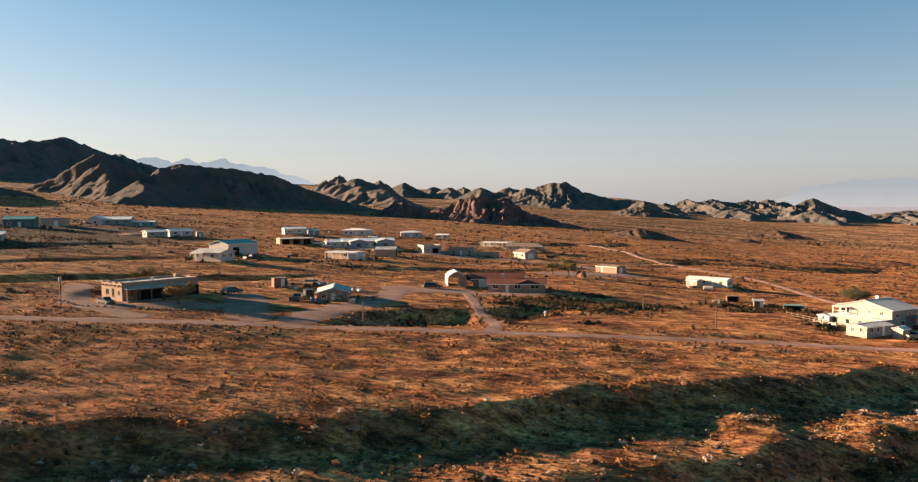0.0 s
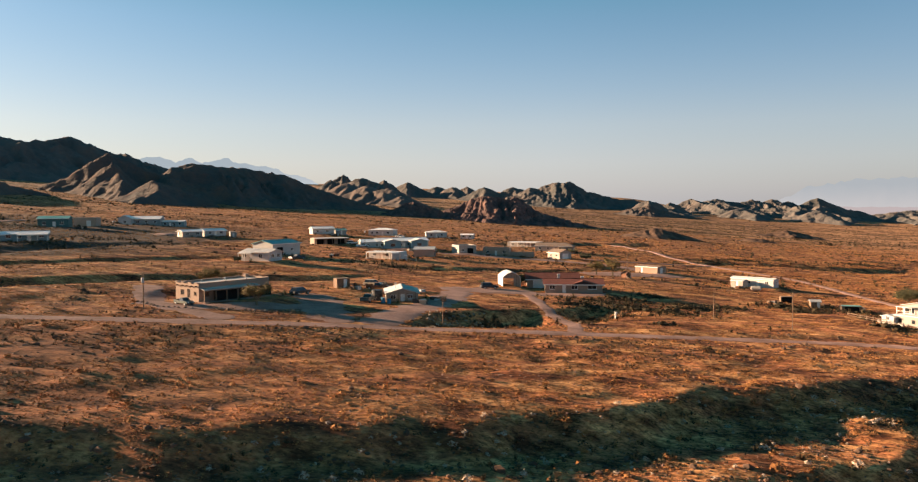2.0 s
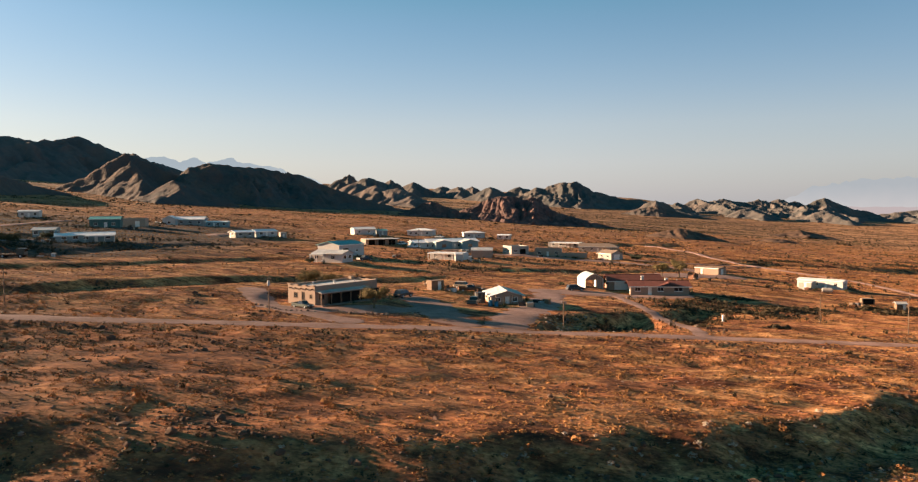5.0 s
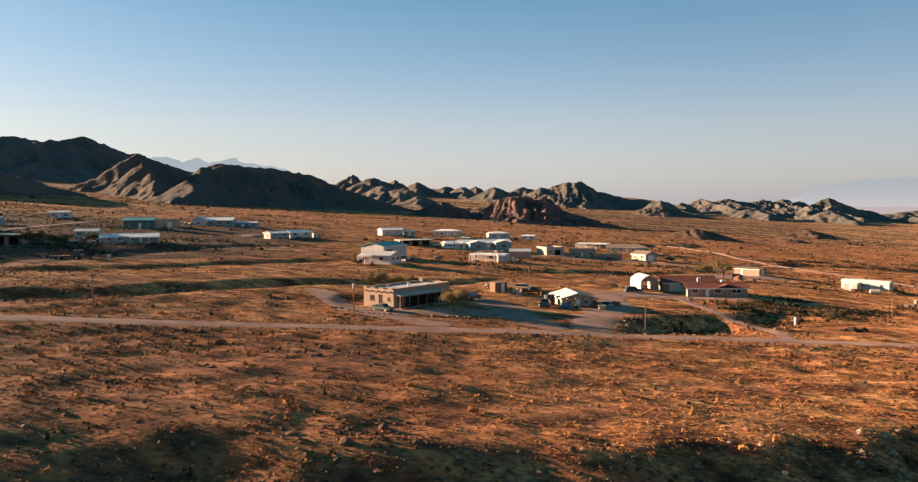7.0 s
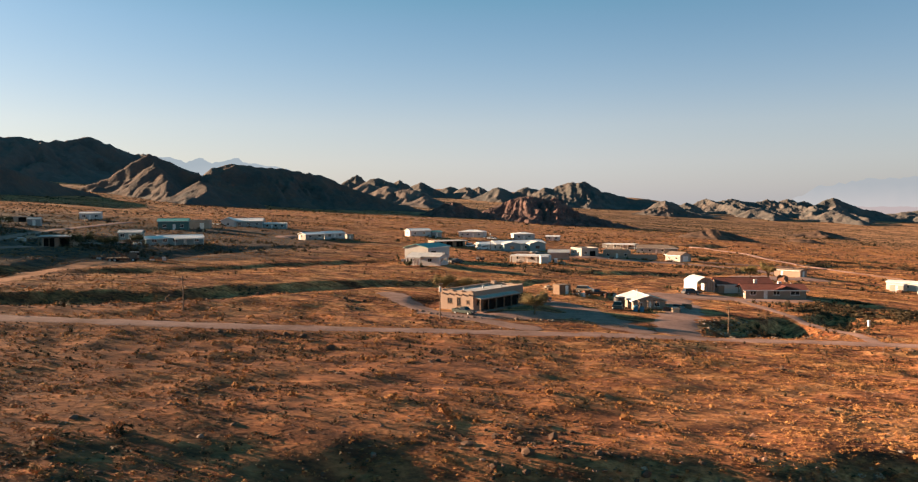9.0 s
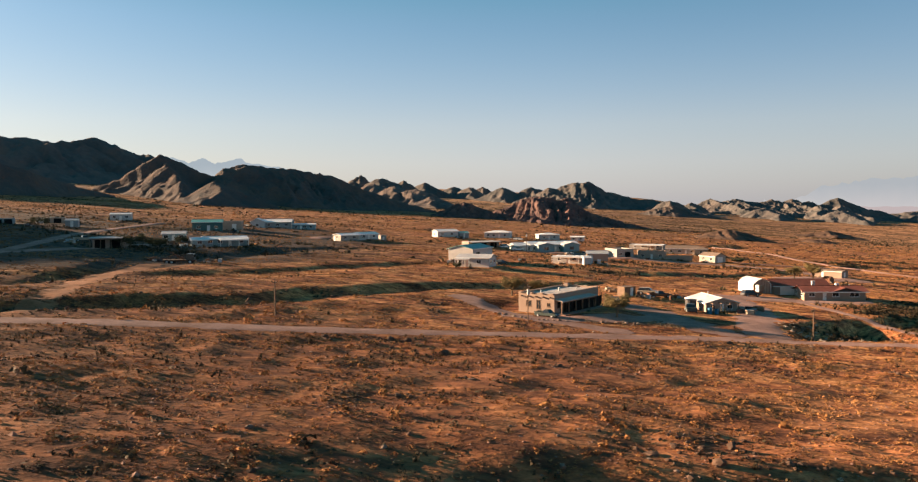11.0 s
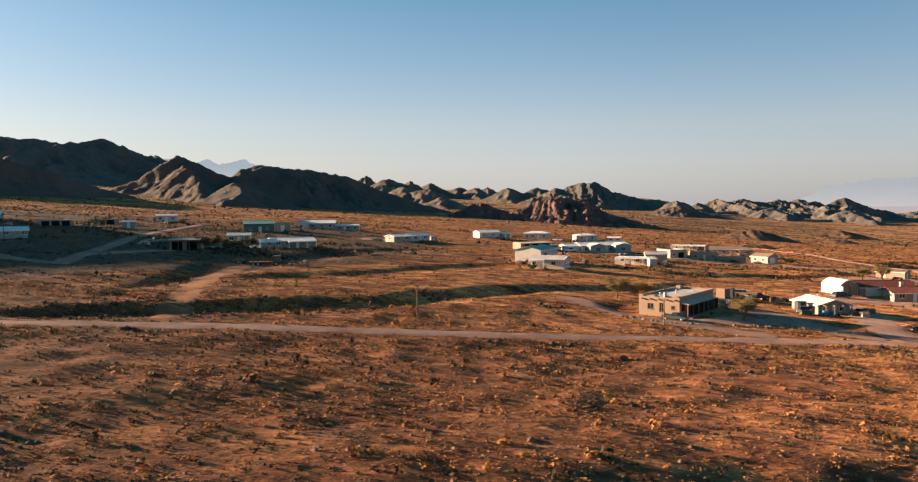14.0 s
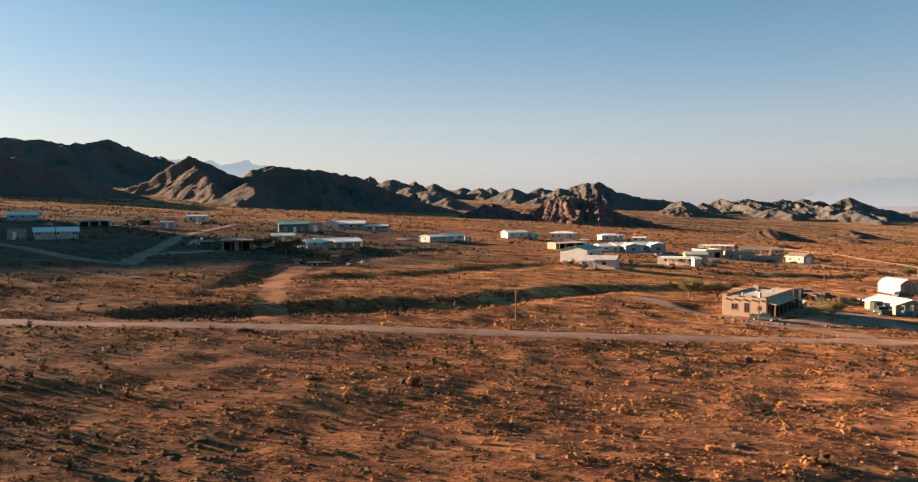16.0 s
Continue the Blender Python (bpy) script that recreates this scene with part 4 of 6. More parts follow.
def gable_roof(house, L, W, H, rise, roof, over=0.4, thick=0.12, wall=None, x=0.0, y=0.0, turn=0.0, peak=0.0, fascia=None):
    """Two sloping sheets with their ridge along x, gable walls below, a ridge cap and fascia boards."""
    run = W / 2 + over
    low = H - rise * over / (W / 2)
    place = pose(x, y, 0, 0, 0, turn)
    for s in (-1, 1):
        bm = bmesh.new()
        prism(bm, [(-L / 2 - over, s * run, low), (L / 2 + over, s * run, low), (L / 2 + over, 0, H + rise), (-L / 2 - over, 0, H + rise)], (0, 0, thick))
        part("roof", bm, roof, house).matrix_local = place
        part("fascia", boxes((-L / 2 - over, L / 2 + over, s * run - 0.02 + 0.03 * s, s * run + 0.02 + 0.03 * s, low - 0.08, low + thick + 0.02)), fascia or M["trim"], house).matrix_local = place
    part("ridge_cap", boxes((-L / 2 - over, L / 2 + over, -0.12, 0.12, H + rise + thick * 0.6, H + rise + thick + 0.05)), roof, house).matrix_local = place
    for s in (-1, 1):
        bm = bmesh.new()
        prism(bm, [(s * L / 2, -W / 2, H), (s * L / 2, W / 2, H), (s * L / 2, 0, H + rise)], (-s * 0.2, 0, 0))
        part("gable", bm, wall, house).matrix_local = place


def hip_roof(house, L, W, H, rise, roof, over=0.5, thick=0.12):
    bm = bmesh.new()
    a, b, k = L / 2 + over, W / 2 + over, max(L / 2 - W / 2, 0.3)
    low = [bm.verts.new(p) for p in ((-a, -b, H), (a, -b, H), (a, b, H), (-a, b, H))]
    eave = [bm.verts.new(p) for p in ((-a, -b, H + thick), (a, -b, H + thick), (a, b, H + thick), (-a, b, H + thick))]
    r0, r1 = bm.verts.new((-k, 0, H + rise)), bm.verts.new((k, 0, H + rise))
    bm.faces.new(low[::-1])
    for i in range(4):
        bm.faces.new((low[i], low[(i + 1) % 4], eave[(i + 1) % 4], eave[i]))
    bm.faces.new((eave[0], eave[1], r1, r0)), bm.faces.new((eave[1], eave[2], r1)), bm.faces.new((eave[2], eave[3], r0, r1)), bm.faces.new((eave[3], eave[0], r0))
    part("roof", bm, roof, house)
    part("ridge_cap", boxes((-k, k, -0.12, 0.12, H + rise - 0.04, H + rise + 0.06)), roof, house)
    for s in (-1, 1):
        part("fascia", boxes((-a, a, s * b + 0.03 * s - 0.02, s * b + 0.03 * s + 0.02, H - 0.06, H + thick + 0.02)), M["trim"], house)


def flat_roof(house, L, W, H, parapet, roof, wall, notches=0):
    part("roof", boxes((-L / 2 + 0.2, L / 2 - 0.2, -W / 2 + 0.2, W / 2 - 0.2, H - 0.1, H + 0.08)), roof, house)
    if parapet:
        for s in (-1, 1):
            part("parapet", boxes((-L / 2, L / 2, s * W / 2 - (0.3 if s > 0 else 0), s * W / 2 + (0.3 if s < 0 else 0), H + 0.003, H + parapet)), wall, house)
            part("parapet", boxes((s * L / 2 - (0.3 if s > 0 else 0), s * L / 2 + (0.3 if s < 0 else 0), -W / 2 + 0.3, W / 2 - 0.3, H + 0.003, H + parapet)), wall, house)


def porch(house, x0, x1, depth, high, low, roof, posts, y_wall, post_mat=None, side=-1):
    """A lean-to roof on posts along the front."""
    bm = bmesh.new()
    y1 = y_wall + side * depth
    prism(bm, [(x0, y_wall, high), (x1, y_wall, high), (x1, y1, low), (x0, y1, low)], (0, 0, 0.12))
    part("porch_roof", bm, roof, house)
    part("beam", boxes((x0, x1, min(y1, y1 - side * 0.18), max(y1, y1 - side * 0.18), low - 0.22, low - 0.01)), post_mat or M["wood"], house)
    for k in range(posts):
        px = x0 + 0.15 + (x1 - x0 - 0.3) * k / max(1, posts - 1)
        part("post", boxes((px - 0.09, px + 0.09, y1 - side * 0.18 - 0.09, y1 - side * 0.18 + 0.09, -0.6, low - 0.22)), post_mat or M["wood"], house)


def roof_vent(house, x, y, z, r=0.12, h=0.5):
    bm = bmesh.new()
    rod(bm, (x, y, z), (x, y, z + h), r, r, 8)
    rod(bm, (x, y, z + h), (x, y, z + h + 0.12), r * 1.7, r * 0.6, 8)
    part("vent", bm, M["grey_metal"], house)


def cooler(house, x, y, z, s=0.9):
    unit = part("cooler", boxes((x - s / 2, x + s / 2, y - s / 2, y + s / 2, z + 0.15, z + s), (x - s / 2 + 0.05, x - s / 2 + 0.12, y - 0.3, y + 0.3, z, z + 0.15), (x + s / 2 - 0.12, x + s / 2 - 0.05, y - 0.3, y + 0.3, z, z + 0.15)), M["white_paint"], house)
    part("louvre", boxes(*[(x - s / 2 + 0.08, x + s / 2 - 0.08, y - s / 2 - 0.03, y - s / 2, z + 0.25 + 0.1 * k, z + 0.3 + 0.1 * k) for k in range(5)]), M["grey_metal"], unit)


def house(label, x, y, yaw, L, W, H, rise, wall, roof, openings=None, style="gable", over=0.4, category="house", name="house", parapet=0.5, z=None, group=""):
    h = thing(name, label, category, x, y, yaw, z, group)
    four_walls(h, L, W, H, wall, openings or {})
    if style == "gable":
        gable_roof(h, L, W, H, rise, roof, over, wall=wall)
    elif style == "hip":
        hip_roof(h, L, W, H, rise, roof, over)
    else:
        flat_roof(h, L, W, H, parapet, roof, wall)
    return h


def win(*mids, sill=0.95, w=1.3, h=1.1):
    return [(m, sill, w, h) for m in mids]


def door(mid, w=0.95, h=2.05):
    return [(mid, 0.0, w, h)]


# the adobe house with its long porch
ad = thing("adobe_house", "flat-roofed pinkish adobe house with a long shaded porch", "house", -63.8, 145.6, 54.4)
four_walls(ad, 15.5, 7.2, 3.0, M["adobe"], {"l": [(-1.5, 1.1, 1.1, 1.0), (0.5, 0.7, 0.9, 1.6), (2.5, 1.2, 0.7, 0.7)],
                                           "f": [(-6.2, 0.95, 1.2, 1.1), (-4.2, 0, 1.0, 2.05), (-0.6, 0.4, 1.8, 1.7), (2.6, 0, 1.8, 2.05), (5.6, 0.95, 1.4, 1.1)], "r": win(0.0), "b": win(-4, 0, 4)}, M["wood"], M["wood"])
flat_roof(ad, 15.5, 7.2, 3.0, 0.42, M["roll_roof"], M["adobe"])
for s in (-1, 1):
    for k in range(4):
        part("parapet", boxes((s * 7.75 - 0.32, s * 7.75 + 0.32 if s < 0 else s * 7.75 + 0.005, -3.55 + 2.1 * k, -2.85 + 2.1 * k, 3.41, 3.54)), M["adobe"], ad)
porch(ad, -7.6, 4.4, 1.5, 2.45, 2.2, M["cream"], 6, -3.6)
part("porch_fascia", boxes((-7.7, 4.5, -5.17, -5.11, 2.14, 2.31)), M["cream"], ad)
for k in range(5):
    bm = bmesh.new()
    rod(bm, (-8.15, -2.9 + 1.45 * k, 2.82), (-7.74, -2.9 + 1.45 * k, 2.82), 0.13, 0.13, 8)
    part("roof_beam_end", bm, M["wood"], ad, "dark round roof beam end")
roof_vent(ad, 0.6, 0.4, 3.08, 0.16, 0.5), roof_vent(ad, -3.6, 1.6, 2.93), roof_vent(ad, 4.4, -1.0, 2.93)
part("chimney", boxes((6.6, 7.4, 2.2, 3.0, 2.9, 3.8)), M["adobe"], ad)
# deep porch shade, painted as black sheets between the posts
for x0, x1 in ((-5.1, -2.7), (-2.5, -0.1), (0.1, 2.2), (2.4, 4.2), (4.6, 7.4)):
    part("screen", boxes((x0, x1, -4.55, -4.52, 0.12, 2.0)), M["screen"], ad, "dark sheet for the shade under the porch")
part("step", boxes((-8.0, 6.4, -5.9, -3.6, -0.5, 0.12)), M["dirt"], ad, "concrete porch slab")

# barn with the teal roof, and the house in front of it
barn = house("tall cream barn with a teal metal roof", -82.8, 250.7, 61.6, 12.5, 8.7, 3.7, 1.0, M["stucco"], M["teal_metal"], {"f": [(-3, 0, 2.8, 2.6), (2.5, 1.2, 1.2, 0.9)]}, category="barn", name="barn")
fh = house("low cream house with a grey metal roof", -80.4, 226.1, -19, 9.6, 6.4, 2.6, 0.75, M["stucco"], M["grey_metal"], {"f": door(-1.6) + win(-3.6, 1.8), "r": win(-1.5, 1.3, w=1.5), "l": win(0)})
porch(fh, -4.8, -0.4, 1.8, 2.5, 2.3, M["grey_metal"], 3, -3.2, M["trim"])

# white cluster house with several gables
cl = house("large white house with several grey gabled roofs", -52, 333, 22, 22, 9, 3.0, 1.1, M["stucco"], M["bright_metal"], {"f": win(-9, -1.5, 2.5, 9, w=1.6) + door(0.4), "l": win(0), "r": win(0)})
# front gables in blue siding: the shade on these white walls put into colour
for gx0 in (-5.5, 6.0):
    gable_roof(cl, 7.5, 7.0, 3.0, 0.8, M["white_metal"], 0.35, wall=M["blue_wall"], x=gx0, y=-4.3, turn=-90)
    part("wall", boxes((gx0 - 3.5, gx0 + 3.5, -8.0, -4.4, -1, 3.0)), M["blue_wall"], cl)
    part("window", boxes((gx0 - 0.9, gx0 + 0.9, -8.06, -7.99, 0.9, 2.1)), M["glass"], cl)
house("white annex with a grey gabled roof", -64, 328, 22, 9, 7, 2.8, 0.9, M["stucco"], M["bright_metal"], {"f": win(-2, 2), "l": win(0)})
house("grey-roofed tan storage shed", -38, 290.5, -4, 7.6, 5.0, 2.7, 0.9, M["tan"], M["grey_metal"], {"r": door(0, 2.6, 2.2), "l": door(0.5)}, category="shed", name="shed", over=0.2)
mob = house("low white mobile home with a flat awning roof", -49, 268, -22, 12.5, 4.4, 2.4, 0.5, M["stucco"], M["bright_metal"], {"f": win(-4, 1, 4) + door(-1.2), "l": win(0)}, style="flat", parapet=0.0, category="mobile home", name="mobile_home")
porch(mob, -6.2, 6.2, 2.0, 2.45, 2.25, M["white_metal"], 5, -2.2, M["trim"])
house("square white pump house", -45.4, 259.6, 10, 2.4, 2.2, 2.3, 0.3, M["stucco"], M["bright_metal"], {"r": door(0, 0.8, 1.9)}, category="shed", name="shed", over=0.12)
house("narrow white utility box", -41.6, 258.0, 5, 0.9, 0.9, 1.7, 0.15, M["stucco"], M["bright_metal"], category="shed", name="utility_box", over=0.06)
ls = house("long low open shed with a pale flat roof", -81, 323, 30, 14, 6, 2.5, 0.4, M["tan"], M["roll_roof"], {"f": [(-4.5, 0, 3, 2.2), (0, 0, 3, 2.2), (4.5, 0, 3, 2.2)]}, style="flat", parapet=0.0, category="shed", name="shed")
porch(ls, -7, 7, 2.5, 2.55, 2.35, M["roll_roof"], 5, -3.0)

# houses further back
house("white house with a pale gabled roof", -100, 397, 25, 11, 8, 2.8, 0.9, M["stucco"], M["bright_metal"], {"f": win(-3, 2), "l": win(0), "r": win(0)})
house("grey lean-to shed beside a white house", -91.5, 403, 25, 5, 5, 2.4, 0.6, M["grey_wall"], M["teal_metal"], {"f": door(0)}, category="shed", name="shed")
house("white house with a hipped pale roof", -73, 430, -8, 14, 9, 2.9, 1.1, M["stucco"], M["bright_metal"], {"f": win(-5, -2, 4) + door(1), "l": win(0)}, style="hip")
house("white house with a broad pale roof", -45, 450, 8, 12, 9, 2.9, 1.1, M["stucco"], M["bright_metal"], {"f": win(-3, 3) + door(0), "r": win(0)}, style="hip")
house("small white trailer home", -27, 459, -14, 7.5, 3.6, 2.4, 0.5, M["stucco"], M["bright_metal"], {"f": win(-2, 2) + door(0)}, category="mobile home", name="mobile_home")
house("flat-roofed cream adobe house", -24.6, 325, 20, 7.5, 10, 3.0, 0, M["cream"], M["roll_roof"], {"f": door(1.2, 2.6, 2.3) + win(-2), "l": win(-2, 2)}, style="flat", name="adobe_house")
a2 = house("flat-roofed brown adobe house with a stepped parapet", -10.8, 329, -8, 11, 7, 2.8, 0, M["tan"], M["roll_roof"], {"f": win(-3.5, 3.5) + door(0), "l": win(0)}, style="flat", name="adobe_house")
for k in range(4):
    part("parapet", boxes((-5.2 + 2.9 * k, -3.9 + 2.9 * k, -3.52, -3.18, 3.3, 3.75)), M["tan"], a2)
part("garden_wall", boxes((5.6, 16, -3.2, -2.9, -0.5, 1.6)), M["tan"], a2)
part("garden_wall", boxes((-8.6, -5.6, -3.2, -2.9, -0.5, 1.9)), M["tan"], a2)
fw = house("long white house under flat pale roofs", 5, 417, -24, 18, 6, 2.5, 0, M["cream"], M["bright_metal"], {"f": win(-6, -2, 6) + door(2), "l": win(0)}, style="flat", parapet=0.12)
porch(fw, -6, 9, 3, 2.6, 2.4, M["white_metal"], 5, -3.0, M["trim"])
house("tan ranch house with a brown roof", 17, 393, -16, 15, 8, 2.7, 1.3, M["cream"], M["brown_roof"], {"f": win(-5, -1, 5) + door(2), "l": win(0)})
house("small tan hipped house", 24.5, 386, -16, 6, 6, 2.7, 1.3, M["tan"], M["brown_roof"], {"f": win(0)}, style="hip")
house("tan garage with a brown gabled roof", 16, 336, -58, 8.5, 6.2, 2.7, 1.2, M["cream"], M["brown_roof"], {"r": door(0, 3.2, 2.3), "f": win(-2, 2)}, category="garage", name="garage")

# small white-roofed house by the drive
sm = house("small tan cabin with a white metal roof", -32.2, 162.6, 99, 9.2, 6.4, 2.0, 0.9, M["tan"], M["white_metal"], {"l": win(-1.8, 1.6, sill=0.8, w=1.1, h=0.9) + door(0.1, 0.9, 1.85), "b": win(-1.5, 2, sill=0.8, h=0.9), "f": win(0, sill=0.8, h=0.9)}, over=0.3, z=6.6)
for k in range(4):
    part("porch_post", boxes((-6.2, -6.06, -2.7 + 1.7 * k, -2.56 + 1.7 * k, -0.4, 2.0)), M["wood"], sm)
    part("rail", boxes((-6.17, -6.1, -2.7 + 1.7 * min(k, 2), -1.0 + 1.7 * min(k, 2), 0.5 + 0.4 * (k == 3), 0.58 + 0.4 * (k == 3))), M["wood"], sm)
for k in range(4):
    part("pergola_beam", boxes((-6.22, -4.6, -2.75 + 1.7 * k, -2.6 + 1.7 * k, 2.0, 2.14)), M["wood"], sm)
roof_vent(sm, -1.0, 1.2, 2.5, 0.08, 1.3)
bm = bmesh.new()
prism(bm, [(-4.95, -3.72, 1.98), (4.95, -3.72, 1.98), (4.95, -0.14, 3.0), (-4.95, -0.14, 3.0)], (0, 0, 0.05))
part("roof_sheet", bm, M["teal_metal"], sm, "teal metal sheeting on one roof slope")
house("low brown block shed with a flat roof", -47.0, 174.5, 30, 3.0, 2.4, 2.0, 0, M["wood"], M["brown_roof"], {"f": door(0.5, 0.9, 1.9)}, style="flat", parapet=0.12, category="shed", name="shed")


def arched_carport(label, x, y, yaw, L, W, H, sheet="white_metal"):
    """A steel carport of bent ribs, sheeted on its roof and long sides, open at one end."""
    c = thing("carport", label, "carport", x, y, yaw)
    pts = [(-W / 2, -0.3), (-W / 2, H * 0.60), (-W / 2 * 0.90, H * 0.70), (-W / 2 * 0.45, H * 0.91), (0, H), (W / 2 * 0.45, H * 0.91), (W / 2 * 0.90, H * 0.70), (W / 2, H * 0.60), (W / 2, -0.3)]
    names = ("side_sheet", "roof", "roof", "roof", "roof", "roof", "roof", "side_sheet")
    for (a, b), (p, q), nm in zip(pts[:-1], pts[1:], names):
        bm = bmesh.new()
        prism(bm, [(-L / 2, a, b), (L / 2, a, b), (L / 2, p, q), (-L / 2, p, q)], (0, -0.03 * (1 if a < 0 else -1), 0.04))
        part(nm, bm, M[sheet], c)
    bm = bmesh.new()
    prism(bm, [(L / 2 - 0.4, a * 0.98, b * 0.99) for a, b in pts[1:-1]], (0.05, 0, 0))
    prism(bm, [(L / 2 - 0.4, W * 0.12, -0.3), (L / 2 - 0.4, W * 0.49, -0.3), (L / 2 - 0.4, W * 0.49, H * 0.594), (L / 2 - 0.4, W * 0.12, H * 0.594)], (0.05, 0, 0))
    part("end_sheet", bm, M["tan"], c, "tan ribbed end sheet with an opening")
    for k in range(7):
        py = -W * 0.42 + W * 0.14 * k
        part("stud", boxes((L / 2 - 0.34, L / 2 - 0.28, py - 0.04, py + 0.04, H * 0.55 if py < W * 0.1 else 0.0, H * (0.62 + 0.33 * (1 - abs(py) / (W * 0.5))))), M["wood"], c)
    for k in range(6):
        px = -L / 2 + 0.2 + (L - 0.4) * k / 5
        bm = bmesh.new()
        for (a, b), (p, q) in zip(pts[:-1], pts[1:]):
            rod(bm, (px, a * 0.97, b * 0.985), (px, p * 0.97, q * 0.985), 0.04, 0.04, 4)
        part("rib", bm, M["trim"], c)
    return c


arched_carport("white arched metal carport with a tan end wall", -8.6, 208.6, -82, 8.4, 4.7, 3.8)

# red-roofed ranch house
red = house("long beige ranch house with a red roof", 7.7, 202.4, -3, 14.4, 7.2, 2.2, 1.0, M["adobe"], M["red_roof"], {"f": win(-5.4, sill=0.9, w=1.4) + win(0.2, sill=0.9, w=1.6) + win(4.6, sill=0.9, w=2.2) + door(-2.4), "l": win(-2, 2), "r": win(0)}, over=0.6)
# small front gable; the triangular shadow is painted as its dark wall
gable_roof(red, 4.6, 5.0, 2.2, 0.75, M["red_roof"], 0.3, wall=M["dark"], x=2.2, y=-1.6, turn=-90)
part("chimney", boxes((-4.0, -3.3, 0.6, 1.3, 2.5, 4.2), (-4.06, -3.24, 0.54, 1.36, 4.2, 4.35)), M["stucco"], red)
cooler(red, 2.5, 2.0, 2.9, 0.8), roof_vent(red, 5.0, 1.0, 2.9)
wing = house("garage wing with a red roof", 3.0, 211.5, 0, 13.5, 7, 2.4, 1.3, M["adobe"], M["red_roof"], {"f": [(-3.2, 0, 4.2, 2.2)], "l": win(0)}, over=0.6, name="garage", category="garage")
house("small tan shed with a dark low roof", 45.4, 290.2, -45, 9.5, 5.5, 2.3, 0.35, M["adobe"], M["brown_roof"], {"r": door(0, 1.8, 2.0), "f": door(-2)}, category="shed", name="shed", over=0.15)
arched_carport("small rounded dark metal shed", 30.9, 258.2, -60, 2.6, 2.0, 2.1, "rust")

# white trailer home with its tank
house("long white trailer home with a white roof", 74.0, 262.6, -43, 14.5, 4.0, 2.6, 0.35, M["stucco"], M["white_metal"], {"f": win(-5, -1, 5, w=1.1) + door(2), "l": win(0), "r": win(0)}, category="mobile home", name="mobile_home", over=0.2)
house("low white addition beside a trailer", 68.6, 260.8, -43, 4, 4, 2.2, 0.3, M["cream"], M["white_metal"], {"f": door(0)}, category="shed", name="shed", over=0.15)


def water_tank(label, x, y, yaw, L, r, mat):
    t = thing("water_tank", label, "tank", x, y, yaw)
    bm = bmesh.new()
    rod(bm, (-L / 2, 0, r + 0.25), (L / 2, 0, r + 0.25), r, r, 16)
    rod(bm, (-L / 2 - 0.25, 0, r + 0.25), (-L / 2, 0, r + 0.25), r * 0.6, r, 16)
    rod(bm, (L / 2, 0, r + 0.25), (L / 2 + 0.25, 0, r + 0.25), r, r * 0.6, 16)
    part("tank", bm, mat, t)
    for s in (-1, 1):
        part("cradle", boxes((s * L * 0.3 - 0.12, s * L * 0.3 + 0.12, -r * 0.8, r * 0.8, -0.3, 0.5)), M["wood"], t)
    bm = bmesh.new()
    rod(bm, (0, 0, 2 * r + 0.2), (0, 0, 2 * r + 0.4), 0.25, 0.25, 10)
    part("hatch", bm, M["dark"], t)
    return t


water_tank("white horizontal water tank on cradles", 69.8, 248.5, -20, 2.6, 0.72, M["cream"])

# big two-storey white house
wh = house("two-storey cream house with a broad white gable", 91.4, 185.6, 29.5, 9.0, 13.4, 4.4, 1.6, M["cream"], M["grey_metal"],
           {"l": win(-5.0, sill=2.5, w=2.4, h=1.4) + win(1.2, sill=3.0, w=0.9, h=0.7) + win(4.2, sill=3.0, w=1.0, h=0.8), "f": win(-2.6, 1.8, sill=2.5, w=1.2, h=1.2) + win(-0.6, sill=0.8, w=1.4), "r": win(-3, 3)}, over=0.35)
cooler(wh, 1.0, 0.6, 5.9, 0.8), roof_vent(wh, 2.5, -2.5, 5.2), roof_vent(wh, -1.5, 3.0, 5.0)
part("lower_wall", boxes((-8.0, -4.52, -6.9, 6.6, -1.2, 2.3)), M["cream"], wh)
part("terrace", boxes((-8.15, -4.52, -7.0, 6.75, 2.303, 2.42)), M["white_metal"], wh)
for k in range(4):
    part("window", boxes((-8.06, -7.98, -5.0 + 3.2 * k, -4.2 + 3.2 * k, 0.7, 1.6)), M["glass"], wh)
part("balcony_roof", boxes((-6.4, -4.52, 3.4, 7.2, 4.02, 4.14)), M["white_metal"], wh)
for py in (3.5, 5.2, 7.0):
    part("post", boxes((-6.3, -6.18, py - 0.06, py + 0.06, 2.42, 4.02)), M["trim"], wh)
part("balcony_rail", boxes((-6.3, -6.24, 3.5, 7.0, 3.1, 3.18)), M["trim"], wh)
porch(wh, 0.5, 4.6, 3.4, 2.7, 2.45, M["brown_roof"], 3, -6.72)
# black sheet that paints the shade inside the carport
part("carport_screen", boxes((0.7, 4.4, -9.9, -9.84, 0.1, 2.2)), M["screen"], wh, "dark sheet for the shade in the carport")
low = house("low cream wing with a grey sheet roof", 81.0, 167.6, 30, 8.4, 4.7, 2.2, 0.35, M["cream"], M["grey_metal"], {"f": win(-2.6, -0.6, w=1.0) + door(1.4), "l": win(-0.9, 1.1, w=0.8)}, over=0.25)
